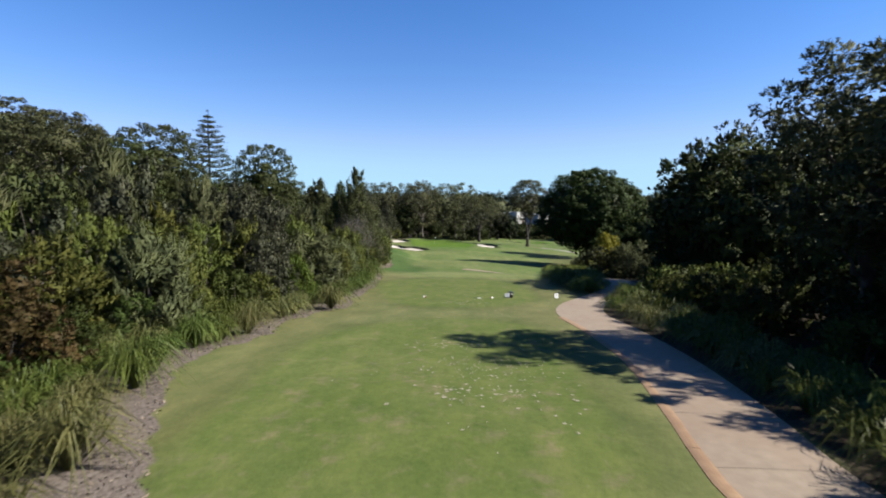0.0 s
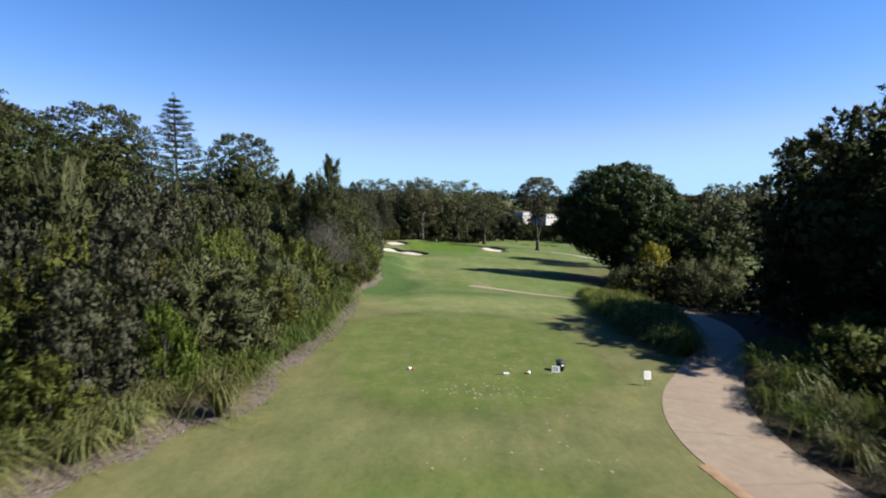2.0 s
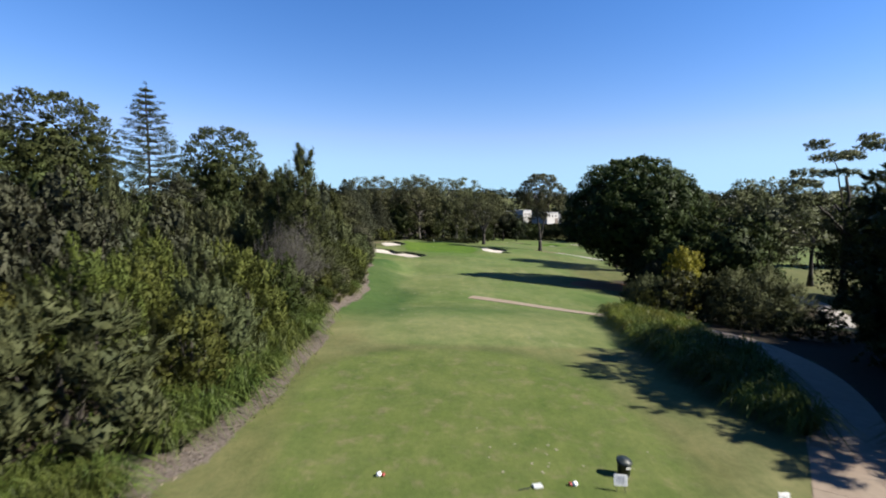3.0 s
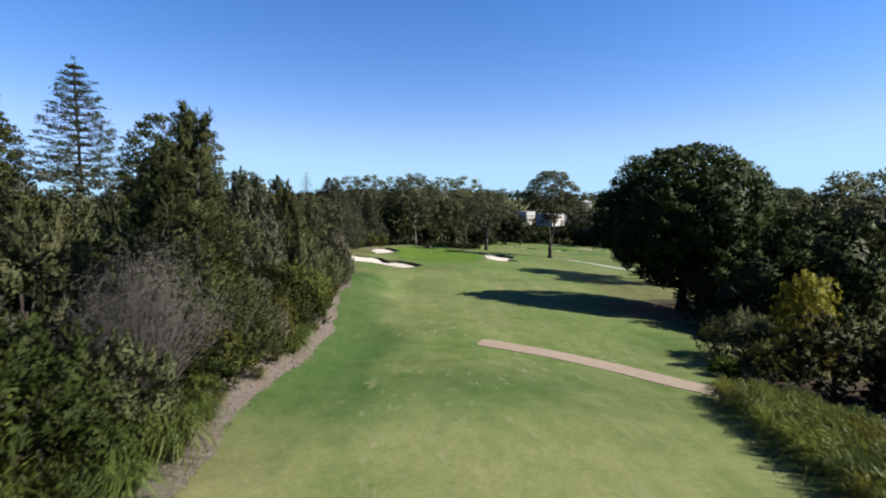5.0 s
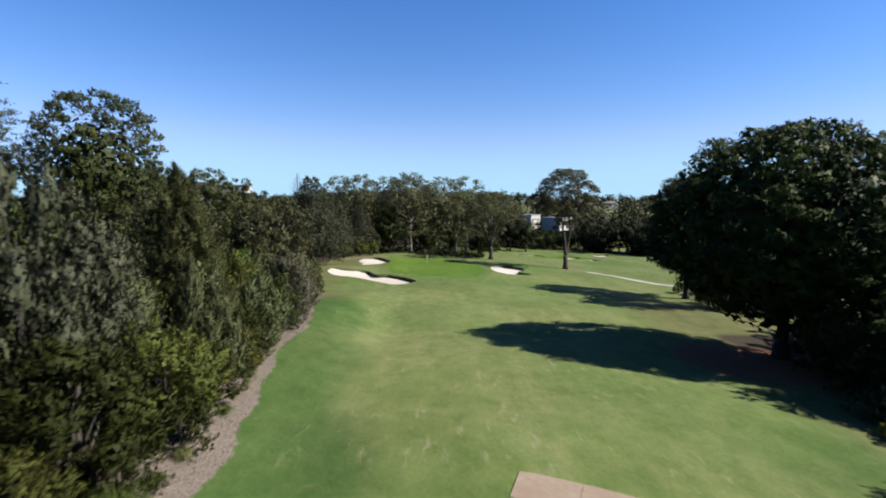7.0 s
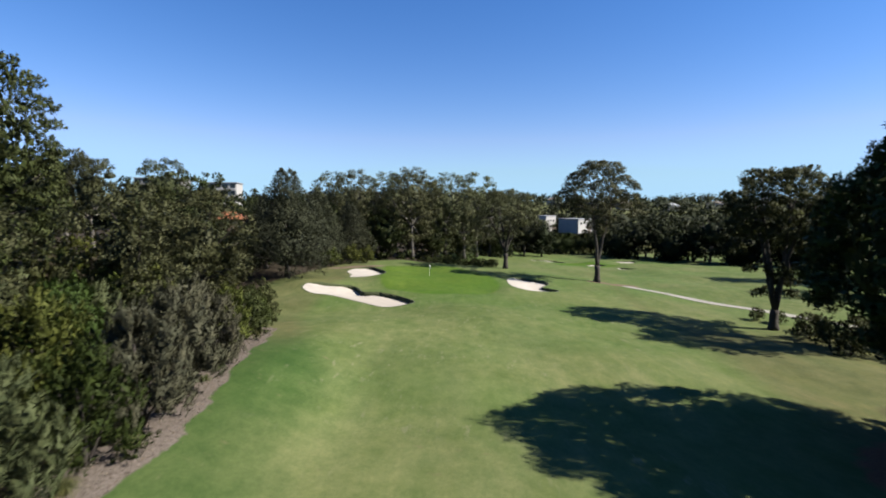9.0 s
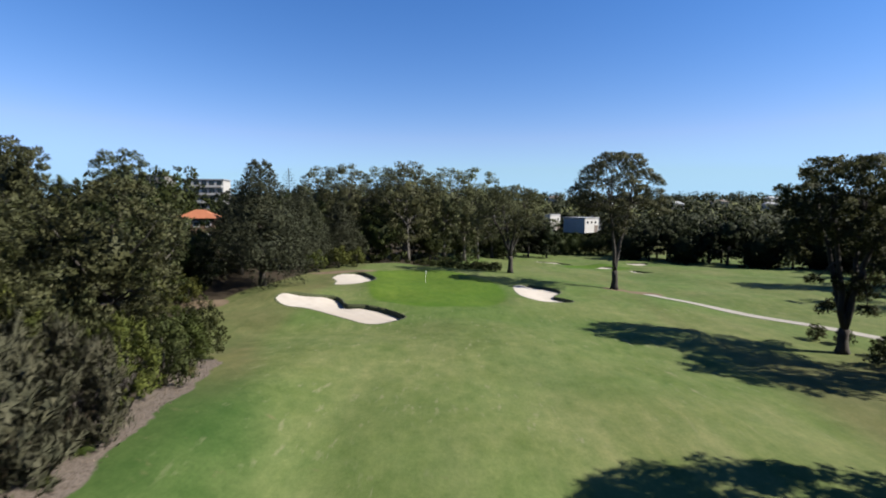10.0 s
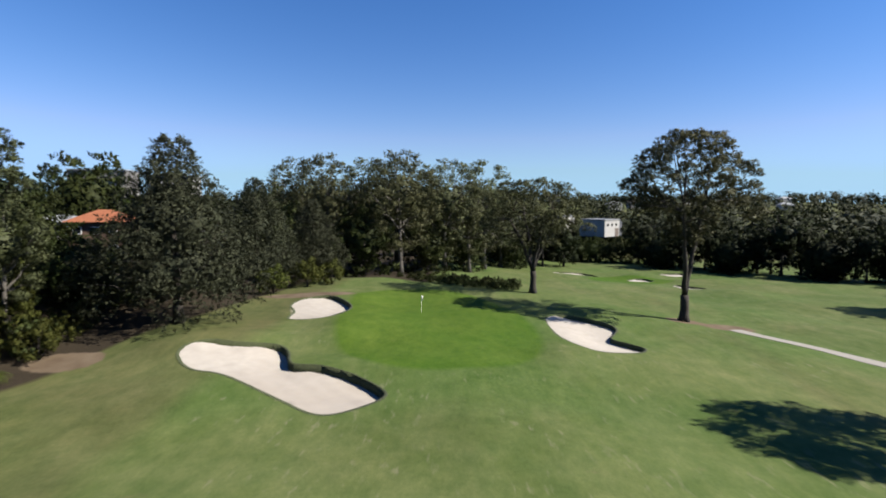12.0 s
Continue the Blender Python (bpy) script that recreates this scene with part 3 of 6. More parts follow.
def height(x, y):
    """The ground's height, without the bunkers."""
    x, y = np.asarray(x, float), np.asarray(y, float)
    z = np.interp(y - 1.0, FALL_Y, FALL_Z) * 0.5 + np.interp(y + 1.5, FALL_Y, FALL_Z) * 0.5
    z = z - 0.055 * np.clip(x - 2, 0, 40) * smooth(20, 80, y) * (1 - smooth(300, 420, y))
    z = z + 1.9 * smooth(-4.5, -12.5, x) * smooth(55, 75, y) * (1 - 0.95 * smooth(118, 140, y) + 0.25 * smooth(152, 172, y))
    z = z + 6.5 * smooth(-35, -50, x) * (1 - smooth(300, 420, y)) * smooth(40, 140, y)
    z = z + 3.0 * smooth(-24, -50, x) * (1 - smooth(40, 140, y))
    near = (1 - smooth(250, 300, y)) * smooth(60, 90, y)
    z = z + near * (0.14 * np.sin(x * 0.31 + y * 0.17) + 0.10 * np.sin(y * 0.33 - x * 0.12))
    z = z + 0.9 * np.exp(-(((x - 34) / 9) ** 2 + ((y - 256) / 3.5) ** 2)) + 0.9 * np.exp(-(((x - 52) / 5) ** 2 + ((y - 248) / 3) ** 2))
    z = z + 0.8 * np.exp(-(((x - 57) / 6) ** 2 + ((y - 212) / 7) ** 2))
    for mx, my, rx, ry, k in ((-8.5, 158.0, 5.0, 2.6, 0.45), (-17.0, 164.5, 5.0, 2.4, 0.40), (-13.0, 187.0, 5.0, 3.0, 0.40), (20.5, 178.0, 2.6, 8.0, 0.40), (-14.0, 147.0, 10.0, 6.0, -0.7), (-22.5, 162.0, 6.0, 5.0, 0.9), (-10.5, 168.5, 2.6, 4.0, 0.35), (11.2, 163.0, 2.4, 4.0, 0.30), (3.0, 152.5, 7.0, 3.0, -0.30), (-2.0, 200.0, 9.0, 3.0, 0.35), (30, 222, 9, 4, 0.5), (66, 235, 8, 5, 0.8), (78, 226, 10, 5, 0.7)):
        z = z + k * np.exp(-(((x - mx) / rx) ** 2 + ((y - my) / ry) ** 2))
    far = smooth(400, 700, np.hypot(x, y))
    return z + far * (4.0 * np.sin(x * 0.004 + 1.3) + 3.0 * np.sin(x * 0.011 + y * 0.003))


def ground_z(x, y):
    return float(height(x, y))


def ring(points, per=8):
    """A smooth closed outline through a few points."""
    p = np.array(points, float)
    n = len(p)
    out = []
    for i in range(n):
        a, b, c, d = p[i - 1], p[i], p[(i + 1) % n], p[(i + 2) % n]
        for k in range(per):
            t = k / per
            out.append(0.5 * (2 * b + (c - a) * t + (2 * a - 5 * b + 4 * c - d) * t * t + (3 * b - a - 3 * c + d) * t ** 3))
    return np.array(out)


def oval(x, y, rx, ry, turn=0.0, wob=0.12, n=9):
    out = []
    for i in range(n):
        a = 2 * math.pi * i / n
        k = 1 + wob * math.sin(3 * a + x)
        u, v = rx * k * math.cos(a), ry * k * math.sin(a)
        out.append((x + u * math.cos(turn) - v * math.sin(turn), y + u * math.sin(turn) + v * math.cos(turn)))
    return out


def inside(poly, x, y):
    """Which points lie inside an outline."""
    x, y = np.asarray(x, float), np.asarray(y, float)
    res = np.zeros(x.shape, bool)
    a, b = poly, np.roll(poly, -1, axis=0)
    for (x0, y0), (x1, y1) in zip(a, b):
        hit = (y0 > y) != (y1 > y)
        with np.errstate(divide="ignore", invalid="ignore"):
            xx = x0 + (y - y0) * (x1 - x0) / (y1 - y0)
        res ^= hit & (x < xx)
    return res


def edge_gap(poly, x, y):
    """Distance to an outline, positive inside."""
    x, y = np.asarray(x, float), np.asarray(y, float)
    best = np.full(x.shape, 1e9)
    a, b = poly, np.roll(poly, -1, axis=0)
    for (x0, y0), (x1, y1) in zip(a, b):
        dx, dy = x1 - x0, y1 - y0
        t = np.clip(((x - x0) * dx + (y - y0) * dy) / (dx * dx + dy * dy + 1e-9), 0, 1)
        best = np.minimum(best, np.hypot(x - x0 - t * dx, y - y0 - t * dy))
    return np.where(inside(poly, x, y), best, -best)


BUNKERS = [
    [(-21.9, 158.5), (-22.1, 160.4), (-20.7, 161.6), (-18.5, 161.8), (-15.4, 162.5), (-13.8, 161.3), (-12.4, 157.9), (-9.7, 157.1), (-6.5, 155.4), (-4.1, 152.7), (-5.3, 150.8), (-7.9, 149.5), (-11.2, 151.5), (-16.6, 155.3), (-19.8, 156.3)],
    [(-17.9, 177.0), (-19.5, 180.9), (-18.8, 184.4), (-15.7, 185.5), (-12.8, 182.4), (-11.4, 177.9), (-12.4, 173.7), (-14.7, 172.4), (-17.3, 172.9)],
    [(12.7, 178.5), (15.2, 181), (18, 179), (19.9, 174.8), (17.8, 170.2), (18.9, 168.2), (19.9, 166.4), (18.4, 164.6), (14.6, 164.5), (12.6, 168.5), (12.1, 174)],
    oval(35.5, 250, 5.6, 2.4, -0.15, 0.2),
    oval(49, 240.5, 2.8, 3.2, 0.1),
    oval(63, 253, 3.4, 2.6),
    oval(53.3, 225, 2.4, 4.2, 0.2),
]
RINGS = [ring(b, 6) for b in BUNKERS]
GREEN = ring([(-9.9, 164.3), (-6.6, 159), (-1, 157), (5.2, 159), (8.8, 163), (10, 169), (9.6, 176), (7.6, 185), (3.5, 193), (-3.5, 196.5), (-9.4, 195), (-12.2, 186.3), (-11.8, 174)])
GREEN_FAR = ring([(36, 236), (44, 230), (52, 233), (56, 240), (48, 247), (39, 246)])
TEE_BACK = ring([(-5.6, 9), (-6.2, 15), (-6.4, 20), (-4.8, 25.5), (0.5, 28.2), (4.6, 25.8), (4.8, 20), (4.4, 14), (3.8, 9), (0, 7)])
TEE_FRONT = ring([(-4.2, 37), (-5.4, 44.5), (-4.6, 48.5), (-1.3, 50.2), (3.5, 49.7), (6.2, 46.5), (7.3, 41), (6.8, 36.8), (4.2, 33.4), (0.3, 32.8), (-2.5, 33.8)])

# the planted bank's edge: x of the turf's border, by y
BANK_Y = [-20, 0, 9, 12.7, 16.7, 20, 22, 24, 27, 30.5, 32.8, 36.5, 43, 51, 61, 72, 80, 94, 103, 115.0, 121.5, 130.0, 141.8]
BANK_X = [-5, -5, -5.8, -7.7, -9.5, -10.1, -9.2, -8.5, -9, -8, -6.2, -7, -6.0, -6.4, -7.9, -7.7, -8.2, -10.5, -11, -13.4, -14.2, -16.2, -20.4]


def bank(y):
    return float(np.interp(y, BANK_Y, BANK_X))


PATH_Y = [-14, 0, 9, 14, 20, 25, 30, 34, 38, 44, 50, 57, 63, 68]
PATH_X = [8.0, 7.4, 7.1, 7.9, 8.7, 8.8, 8.6, 9.8, 12.2, 16, 18.5, 19.6, 18.6, 16]


def spread_lines(lo, hi, step, far, grow=1.28):
    v = list(np.arange(lo, hi + 1e-6, step))
    s, a = step, v[-1]
    while a < far:
        s *= grow
        a += s
        v.append(a)
    s, a = step, v[0]
    while a > -far:
        s *= grow
        a -= s
        v.insert(0, a)
    return np.array(v)


def turf_material():
    m, nt, bsdf, _ = material("turf")
    att = nt.nodes.new("ShaderNodeVertexColor")
    att.layer_name = "cut"
    sep = nt.nodes.new("ShaderNodeSeparateColor")
    nt.links.new(att.outputs["Color"], sep.inputs[0])
    att2 = nt.nodes.new("ShaderNodeVertexColor")
    att2.layer_name = "bare"
    sep2 = nt.nodes.new("ShaderNodeSeparateColor")
    nt.links.new(att2.outputs["Color"], sep2.inputs[0])
    fine = noise_at(nt, 5.0, 6, 0.7)
    mid = noise_at(nt, 0.35, 5, 0.6)
    wide = noise_at(nt, 0.06, 4, 0.55)
    streak = noise_at(nt, 0.22, 5, 0.6, stretch=(1.0, 0.28, 1.0))
    rough = mixer(nt, span(nt, mid, 0.3, 0.7), (0.172, 0.174, 0.066), (0.256, 0.240, 0.106))
    rough = mixer(nt, span(nt, streak, 0.42, 0.68), rough, (0.235, 0.222, 0.085))
    fair = mixer(nt, span(nt, mid, 0.3, 0.7), (0.170, 0.224, 0.060), (0.246, 0.288, 0.100))
    fair = mixer(nt, span(nt, streak, 0.45, 0.75, 0, 0.7), fair, (0.318, 0.326, 0.142))
    short = mixer(nt, span(nt, mid, 0.3, 0.7), (0.132, 0.222, 0.024), (0.172, 0.262, 0.036))
    c = mixer(nt, span(nt, sep.outputs[1], 0.15, 0.85), rough, fair)
    lush = mixer(nt, span(nt, mid, 0.3, 0.7), (0.066, 0.138, 0.030), (0.100, 0.170, 0.044))
    c = mixer(nt, span(nt, att.outputs["Alpha"], 0.1, 0.9), c, lush)
    c = mixer(nt, span(nt, sep.outputs[0], 0.3, 0.7), c, short)
    c = mixer(nt, span(nt, wide, 0.4, 0.62, 0.0, 0.8), c, mixer(nt, 1.0, c, (0.76, 0.95, 0.76), "MULTIPLY"))
    tee = mixer(nt, span(nt, mid, 0.3, 0.75), (0.152, 0.206, 0.046), (0.212, 0.250, 0.072))
    tee = mixer(nt, span(nt, noise_at(nt, 1.3, 5, 0.7), 0.52, 0.70, 0, 0.75), tee, (0.30, 0.26, 0.135))
    c = mixer(nt, span(nt, sep.outputs[2], 0.2, 0.8), c, tee)
    att3 = nt.nodes.new("ShaderNodeVertexColor")
    att3.layer_name = "parched"
    sep3 = nt.nodes.new("ShaderNodeSeparateColor")
    nt.links.new(att3.outputs["Color"], sep3.inputs[0])
    c = mixer(nt, mixer(nt, 1.0, sep3.outputs[0], span(nt, mid, 0.25, 0.65, 0.35, 1.0), "MULTIPLY"), c, (0.360, 0.362, 0.150))
    c = mixer(nt, sep3.outputs[1], c, mixer(nt, 1.0, c, (0.74, 0.86, 0.66), "MULTIPLY"))
    stripe = noise_at(nt, 0.55, 4, 0.6, stretch=(1.6, 0.10, 1.0))
    c = mixer(nt, span(nt, stripe, 0.50, 0.72, 0.0, 0.35), c, mixer(nt, 1.0, c, (1.35, 1.18, 1.35), "MULTIPLY"))
    # mottling, worn spots, scars and blades
    c = mixer(nt, span(nt, noise_at(nt, 0.9, 6, 0.72, stretch=(1.0, 0.6, 1.0)), 0.30, 0.70, 0.0, 1.0), mixer(nt, 1.0, c, (0.74, 0.82, 0.76), "MULTIPLY"), mixer(nt, 1.0, c, (1.22, 1.14, 1.20), "MULTIPLY"))
    c = mixer(nt, span(nt, noise_at(nt, 2.6, 3, 0.6, stretch=(1.0, 0.45, 1.0)), 0.70, 0.80, 0, 0.6), c, (0.30, 0.27, 0.14))
    c = mixer(nt, span(nt, fine, 0.25, 0.75, 0.0, 1.0), mixer(nt, 1.0, c, (0.80, 0.83, 0.79), "MULTIPLY"), mixer(nt, 1.0, c, (1.17, 1.14, 1.13), "MULTIPLY"))
    scuff = noise_at(nt, 1.7, 3, 0.6, stretch=(1.0, 0.30, 1.0))
    where = span(nt, noise_at(nt, 0.11, 3, 0.5), 0.42, 0.56)
    where = mixer(nt, 1.0, mixer(nt, 1.0, where, sep.outputs[1], "MULTIPLY"), span(nt, sep.outputs[0], 0.0, 0.2, 1.0, 0.0), "MULTIPLY")
    c = mixer(nt, mixer(nt, 1.0, span(nt, scuff, 0.60, 0.70, 0, 0.5), where, "MULTIPLY"), c, (0.43, 0.40, 0.23))
    tan = noise_at(nt, 0.8, 5, 0.7, stretch=(0.7, 1.0, 1.0))
    c = mixer(nt, span(nt, tan, 0.64, 0.74, 0, 0.55), c, (0.29, 0.25, 0.12))
    chips = noise_at(nt, 9.0, 6, 0.75)
    mulch = mixer(nt, span(nt, chips, 0.35, 0.65), (0.15, 0.11, 0.085), (0.40, 0.33, 0.275))
    litter = mixer(nt, span(nt, chips, 0.35, 0.65), (0.22, 0.095, 0.052), (0.60, 0.255, 0.135))
    soil = mixer(nt, span(nt, chips, 0.35, 0.65), (0.045, 0.035, 0.022), (0.115, 0.085, 0.055))
    earth = mixer(nt, span(nt, mid, 0.35, 0.65), (0.24, 0.165, 0.105), (0.36, 0.265, 0.175))
    wob = mixer(nt, 0.35, sep2.outputs[0], noise_at(nt, 1.6, 4))
    c = mixer(nt, span(nt, wob, 0.45, 0.55), c, mulch)
    c = mixer(nt, span(nt, sep2.outputs[1], 0.4, 0.7), c, soil)
    wob2 = mixer(nt, 0.4, sep2.outputs[2], noise_at(nt, 0.9, 5))
    c = mixer(nt, span(nt, wob2, 0.45, 0.6), c, litter)
    wob3 = mixer(nt, 0.4, att2.outputs["Alpha"], noise_at(nt, 1.1, 5))
    c = mixer(nt, span(nt, wob3, 0.45, 0.62), c, earth)
    c = mixer(nt, 1.0, c, (0.301, 0.314, 0.326), "MULTIPLY")
    nt.links.new(c, bsdf.inputs["Base Color"])
    bsdf.inputs["Roughness"].default_value = 0.95
    bsdf.inputs["Specular IOR Level"].default_value = 0.08
    bumpy(nt, bsdf, fine, 0.35, 0.05)
    return m


TURF = turf_material()


def build_ground():
    from mathutils.geometry import delaunay_2d_cdt
    xs, ys = spread_lines(-34, 62, 0.85, 2600), spread_lines(-4, 258, 0.85, 2600)
    gx, gy = np.meshgrid(xs, ys)
    gx, gy = gx.ravel(), gy.ravel()
    keep = np.ones(len(gx), bool)
    for r in RINGS:
        lo, hi = r.min(0) - 2, r.max(0) + 2
        near = (gx > lo[0]) & (gx < hi[0]) & (gy > lo[1]) & (gy < hi[1])
        idx = np.where(near)[0]
        keep[idx[np.abs(edge_gap(r, gx[idx], gy[idx])) < 0.35]] = False
    pts = [Vector((a, b)) for a, b in zip(gx[keep], gy[keep])]
    edges = []
    for r in RINGS:
        n0 = len(pts)
        pts += [Vector(p) for p in r]
        edges += [(n0 + i, n0 + (i + 1) % len(r)) for i in range(len(r))]
    v, _, f, _, _, _ = delaunay_2d_cdt(pts, edges, [], 0, 1e-5, False)
    vx, vy = np.array([p.x for p in v]), np.array([p.y for p in v])
    tri = np.array([t for t in f if len(t) == 3])
    cx, cy = vx[tri].mean(1), vy[tri].mean(1)
    drop = np.zeros(len(tri), bool)
    for r in RINGS:
        drop |= inside(r, cx, cy)
    vz = height(vx, vy)
    me = bpy.data.meshes.new("ground")
    me.from_pydata(np.stack([vx, vy, vz], 1).tolist(), [], tri[~drop].tolist())
    me.polygons.foreach_set("use_smooth", [True] * len(me.polygons))
    me.materials.append(TURF)
    cut = np.zeros((len(vx), 4), np.float32)
    bare = np.zeros((len(vx), 4), np.float32)
    g = np.maximum(edge_gap(GREEN, vx, vy), edge_gap(GREEN_FAR, vx, vy))
    cut[:, 0] = smooth(-1.8, 1.4, g)
    left = np.interp(vy, BANK_Y, BANK_X)
    mow = smooth(-1.5, 3.0, vx - left - 2.0) * smooth(50.5, 52.5, vy) * (1 - smooth(20, 27, vx - 0.12 * (vy - 100)))
    mow2 = np.maximum(smooth(50, 62, vx) * smooth(120, 170, vy), smooth(26, 34, vx - 0.1 * (vy - 150)) * smooth(136, 150, vy))
    cut[:, 1] = np.maximum(np.maximum(np.where(vy < 260, mow, 0), mow2 * (vy < 275)), 0.9 * smooth(6, 12, vx) * smooth(198, 206, vy) * (vy < 290))
    cut[:, 2] = np.maximum(smooth(-1.0, 0.8, edge_gap(TEE_BACK, vx, vy)), smooth(-1.0, 0.8, edge_gap(TEE_FRONT, vx, vy)))
    cut[:, 3] = smooth(7.0, 3.5, vx - left + 0.7 * np.sin(vy * 0.37)) * smooth(54, 64, vy) * (1 - smooth(118, 134, vy)) * 0.80
    for px, py, rx, ry, k in ((3, 67.5, 10, 6.5, 0.55), (19.5, 83, 4, 5, 0.6), (-2, 63, 6, 4, 0.4)):
        cut[:, 3] = np.maximum(cut[:, 3], k * np.exp(-(((vx - px) / rx) ** 2 + ((vy - py) / ry) ** 2)))
    off = left - vx
    ends = 1 - smooth(129, 133, vy)
    bare[:, 0] = smooth(-0.35, 0.25, off) * (1 - smooth(7, 11, off)) * ends * smooth(-12, -8, vy)
    bare[:, 1] = np.maximum(smooth(1.6, 3.2, off) * (1 - smooth(20, 30, off)) * ends, np.maximum(smooth(0.9, 1.5, vx - np.interp(vy, PATH_Y, PATH_X)) * (1 - smooth(70, 78, vy)), smooth(28, 33, vx) * (1 - smooth(112, 122, vy))) * (1 - smooth(44, 56, vx)))
    bare[:, 1] = np.maximum(bare[:, 1], smooth(-27, -31, vx - 0.15 * (vy - 165)) * smooth(120, 130, vy))
    bare[:, 1] = np.maximum(bare[:, 1], smooth(204, 212, vy + 0.35 * vx) * (1 - smooth(-6, 2, vx)))
    bare[:, 1] *= 1 - smooth(1.3, 0.9, np.hypot((vx - 36.5) / 5.5, (vy - 70) / 5.5))
    bare[:, 2] = smooth(1.25, 0.8, np.hypot((vx - 28.5) / 7.5, (vy - 103) / 7.0))
    bare[:, 3] = np.maximum(smooth(1.2, 0.7, np.hypot((vx + 31.5) / 3.4, (vy - 158.5) / 2.4)), smooth(1.2, 0.8, np.hypot((vx - 36) / 3.2, (vy - 180) / 2.2)))
    bare[:, 3] = np.maximum(bare[:, 3], smooth(1.2, 0.7, np.hypot((vx + 19) / 7, (vy - 187) / 2.2)))
    bare[:, 3] = np.maximum(bare[:, 3], smooth(1.3, 0.6, np.hypot((vx - 31.2) / 2.4, (vy - 182) / 1.9)))
    parched = np.zeros((len(vx), 4), np.float32)
    for px, py, rx, ry, k in ((0, 57, 13, 5.5, 0.75), (-3, 106, 6, 9, 0.6), (6, 122, 12, 7, 0.4), (11, 90, 9, 7, 0.25), (-2, 132, 10, 10, 0.5), (20, 160, 10, 6, 0.35), (2, 29.5, 9, 2.4, 0.4), (-6.5, 30, 3, 14, 0.3), (30, 150, 8, 10, 0.3), (-15, 144, 10, 5, 0.4), (-4, 141, 8, 6, 0.35), (12, 141, 8, 8, 0.3), (-24, 155, 6, 4, 0.35), (6.4, 22, 1.6, 9, 0.4), (7.5, 33, 2.2, 5, 0.45)):
        parched[:, 0] = np.maximum(parched[:, 0], k * np.exp(-(((vx - px) / rx) ** 2 + ((vy - py) / ry) ** 2)))
    for outline in (TEE_BACK, TEE_FRONT):
        parched[:, 0] = np.maximum(parched[:, 0], 0.40 * np.exp(-((edge_gap(outline, vx, vy) + 2.2) / 1.1) ** 2))
    # the clipped collars of the tees and the apron of the green, a darker cut
    for outline, wide in ((TEE_BACK, 0.9), (TEE_FRONT, 0.9), (GREEN, 2.2)):
        parched[:, 1] = np.maximum(parched[:, 1], 0.5 * np.exp(-((edge_gap(outline, vx, vy) + wide * 0.4) / wide) ** 2))
    for px, py, rx, ry, k in ((6, 146, 20, 7, 0.45), (-16, 146, 12, 7, 0.5), (18, 152, 9, 7, 0.4), (-6, 137, 8, 6, 0.4)):
        parched[:, 1] = np.maximum(parched[:, 1], k * np.exp(-(((vx - px) / rx) ** 2 + ((vy - py) / ry) ** 2)))
    for nm, arr in (("cut", cut), ("bare", bare), ("parched", parched)):
        lay = me.color_attributes.new(nm, "FLOAT_COLOR", "POINT")
        lay.data.foreach_set("color", arr.ravel())
    me.update()
    return tagged(new("ground", me), "rolling mown golf course turf with dry and worn patches", "ground", kind="structure")


build_ground()


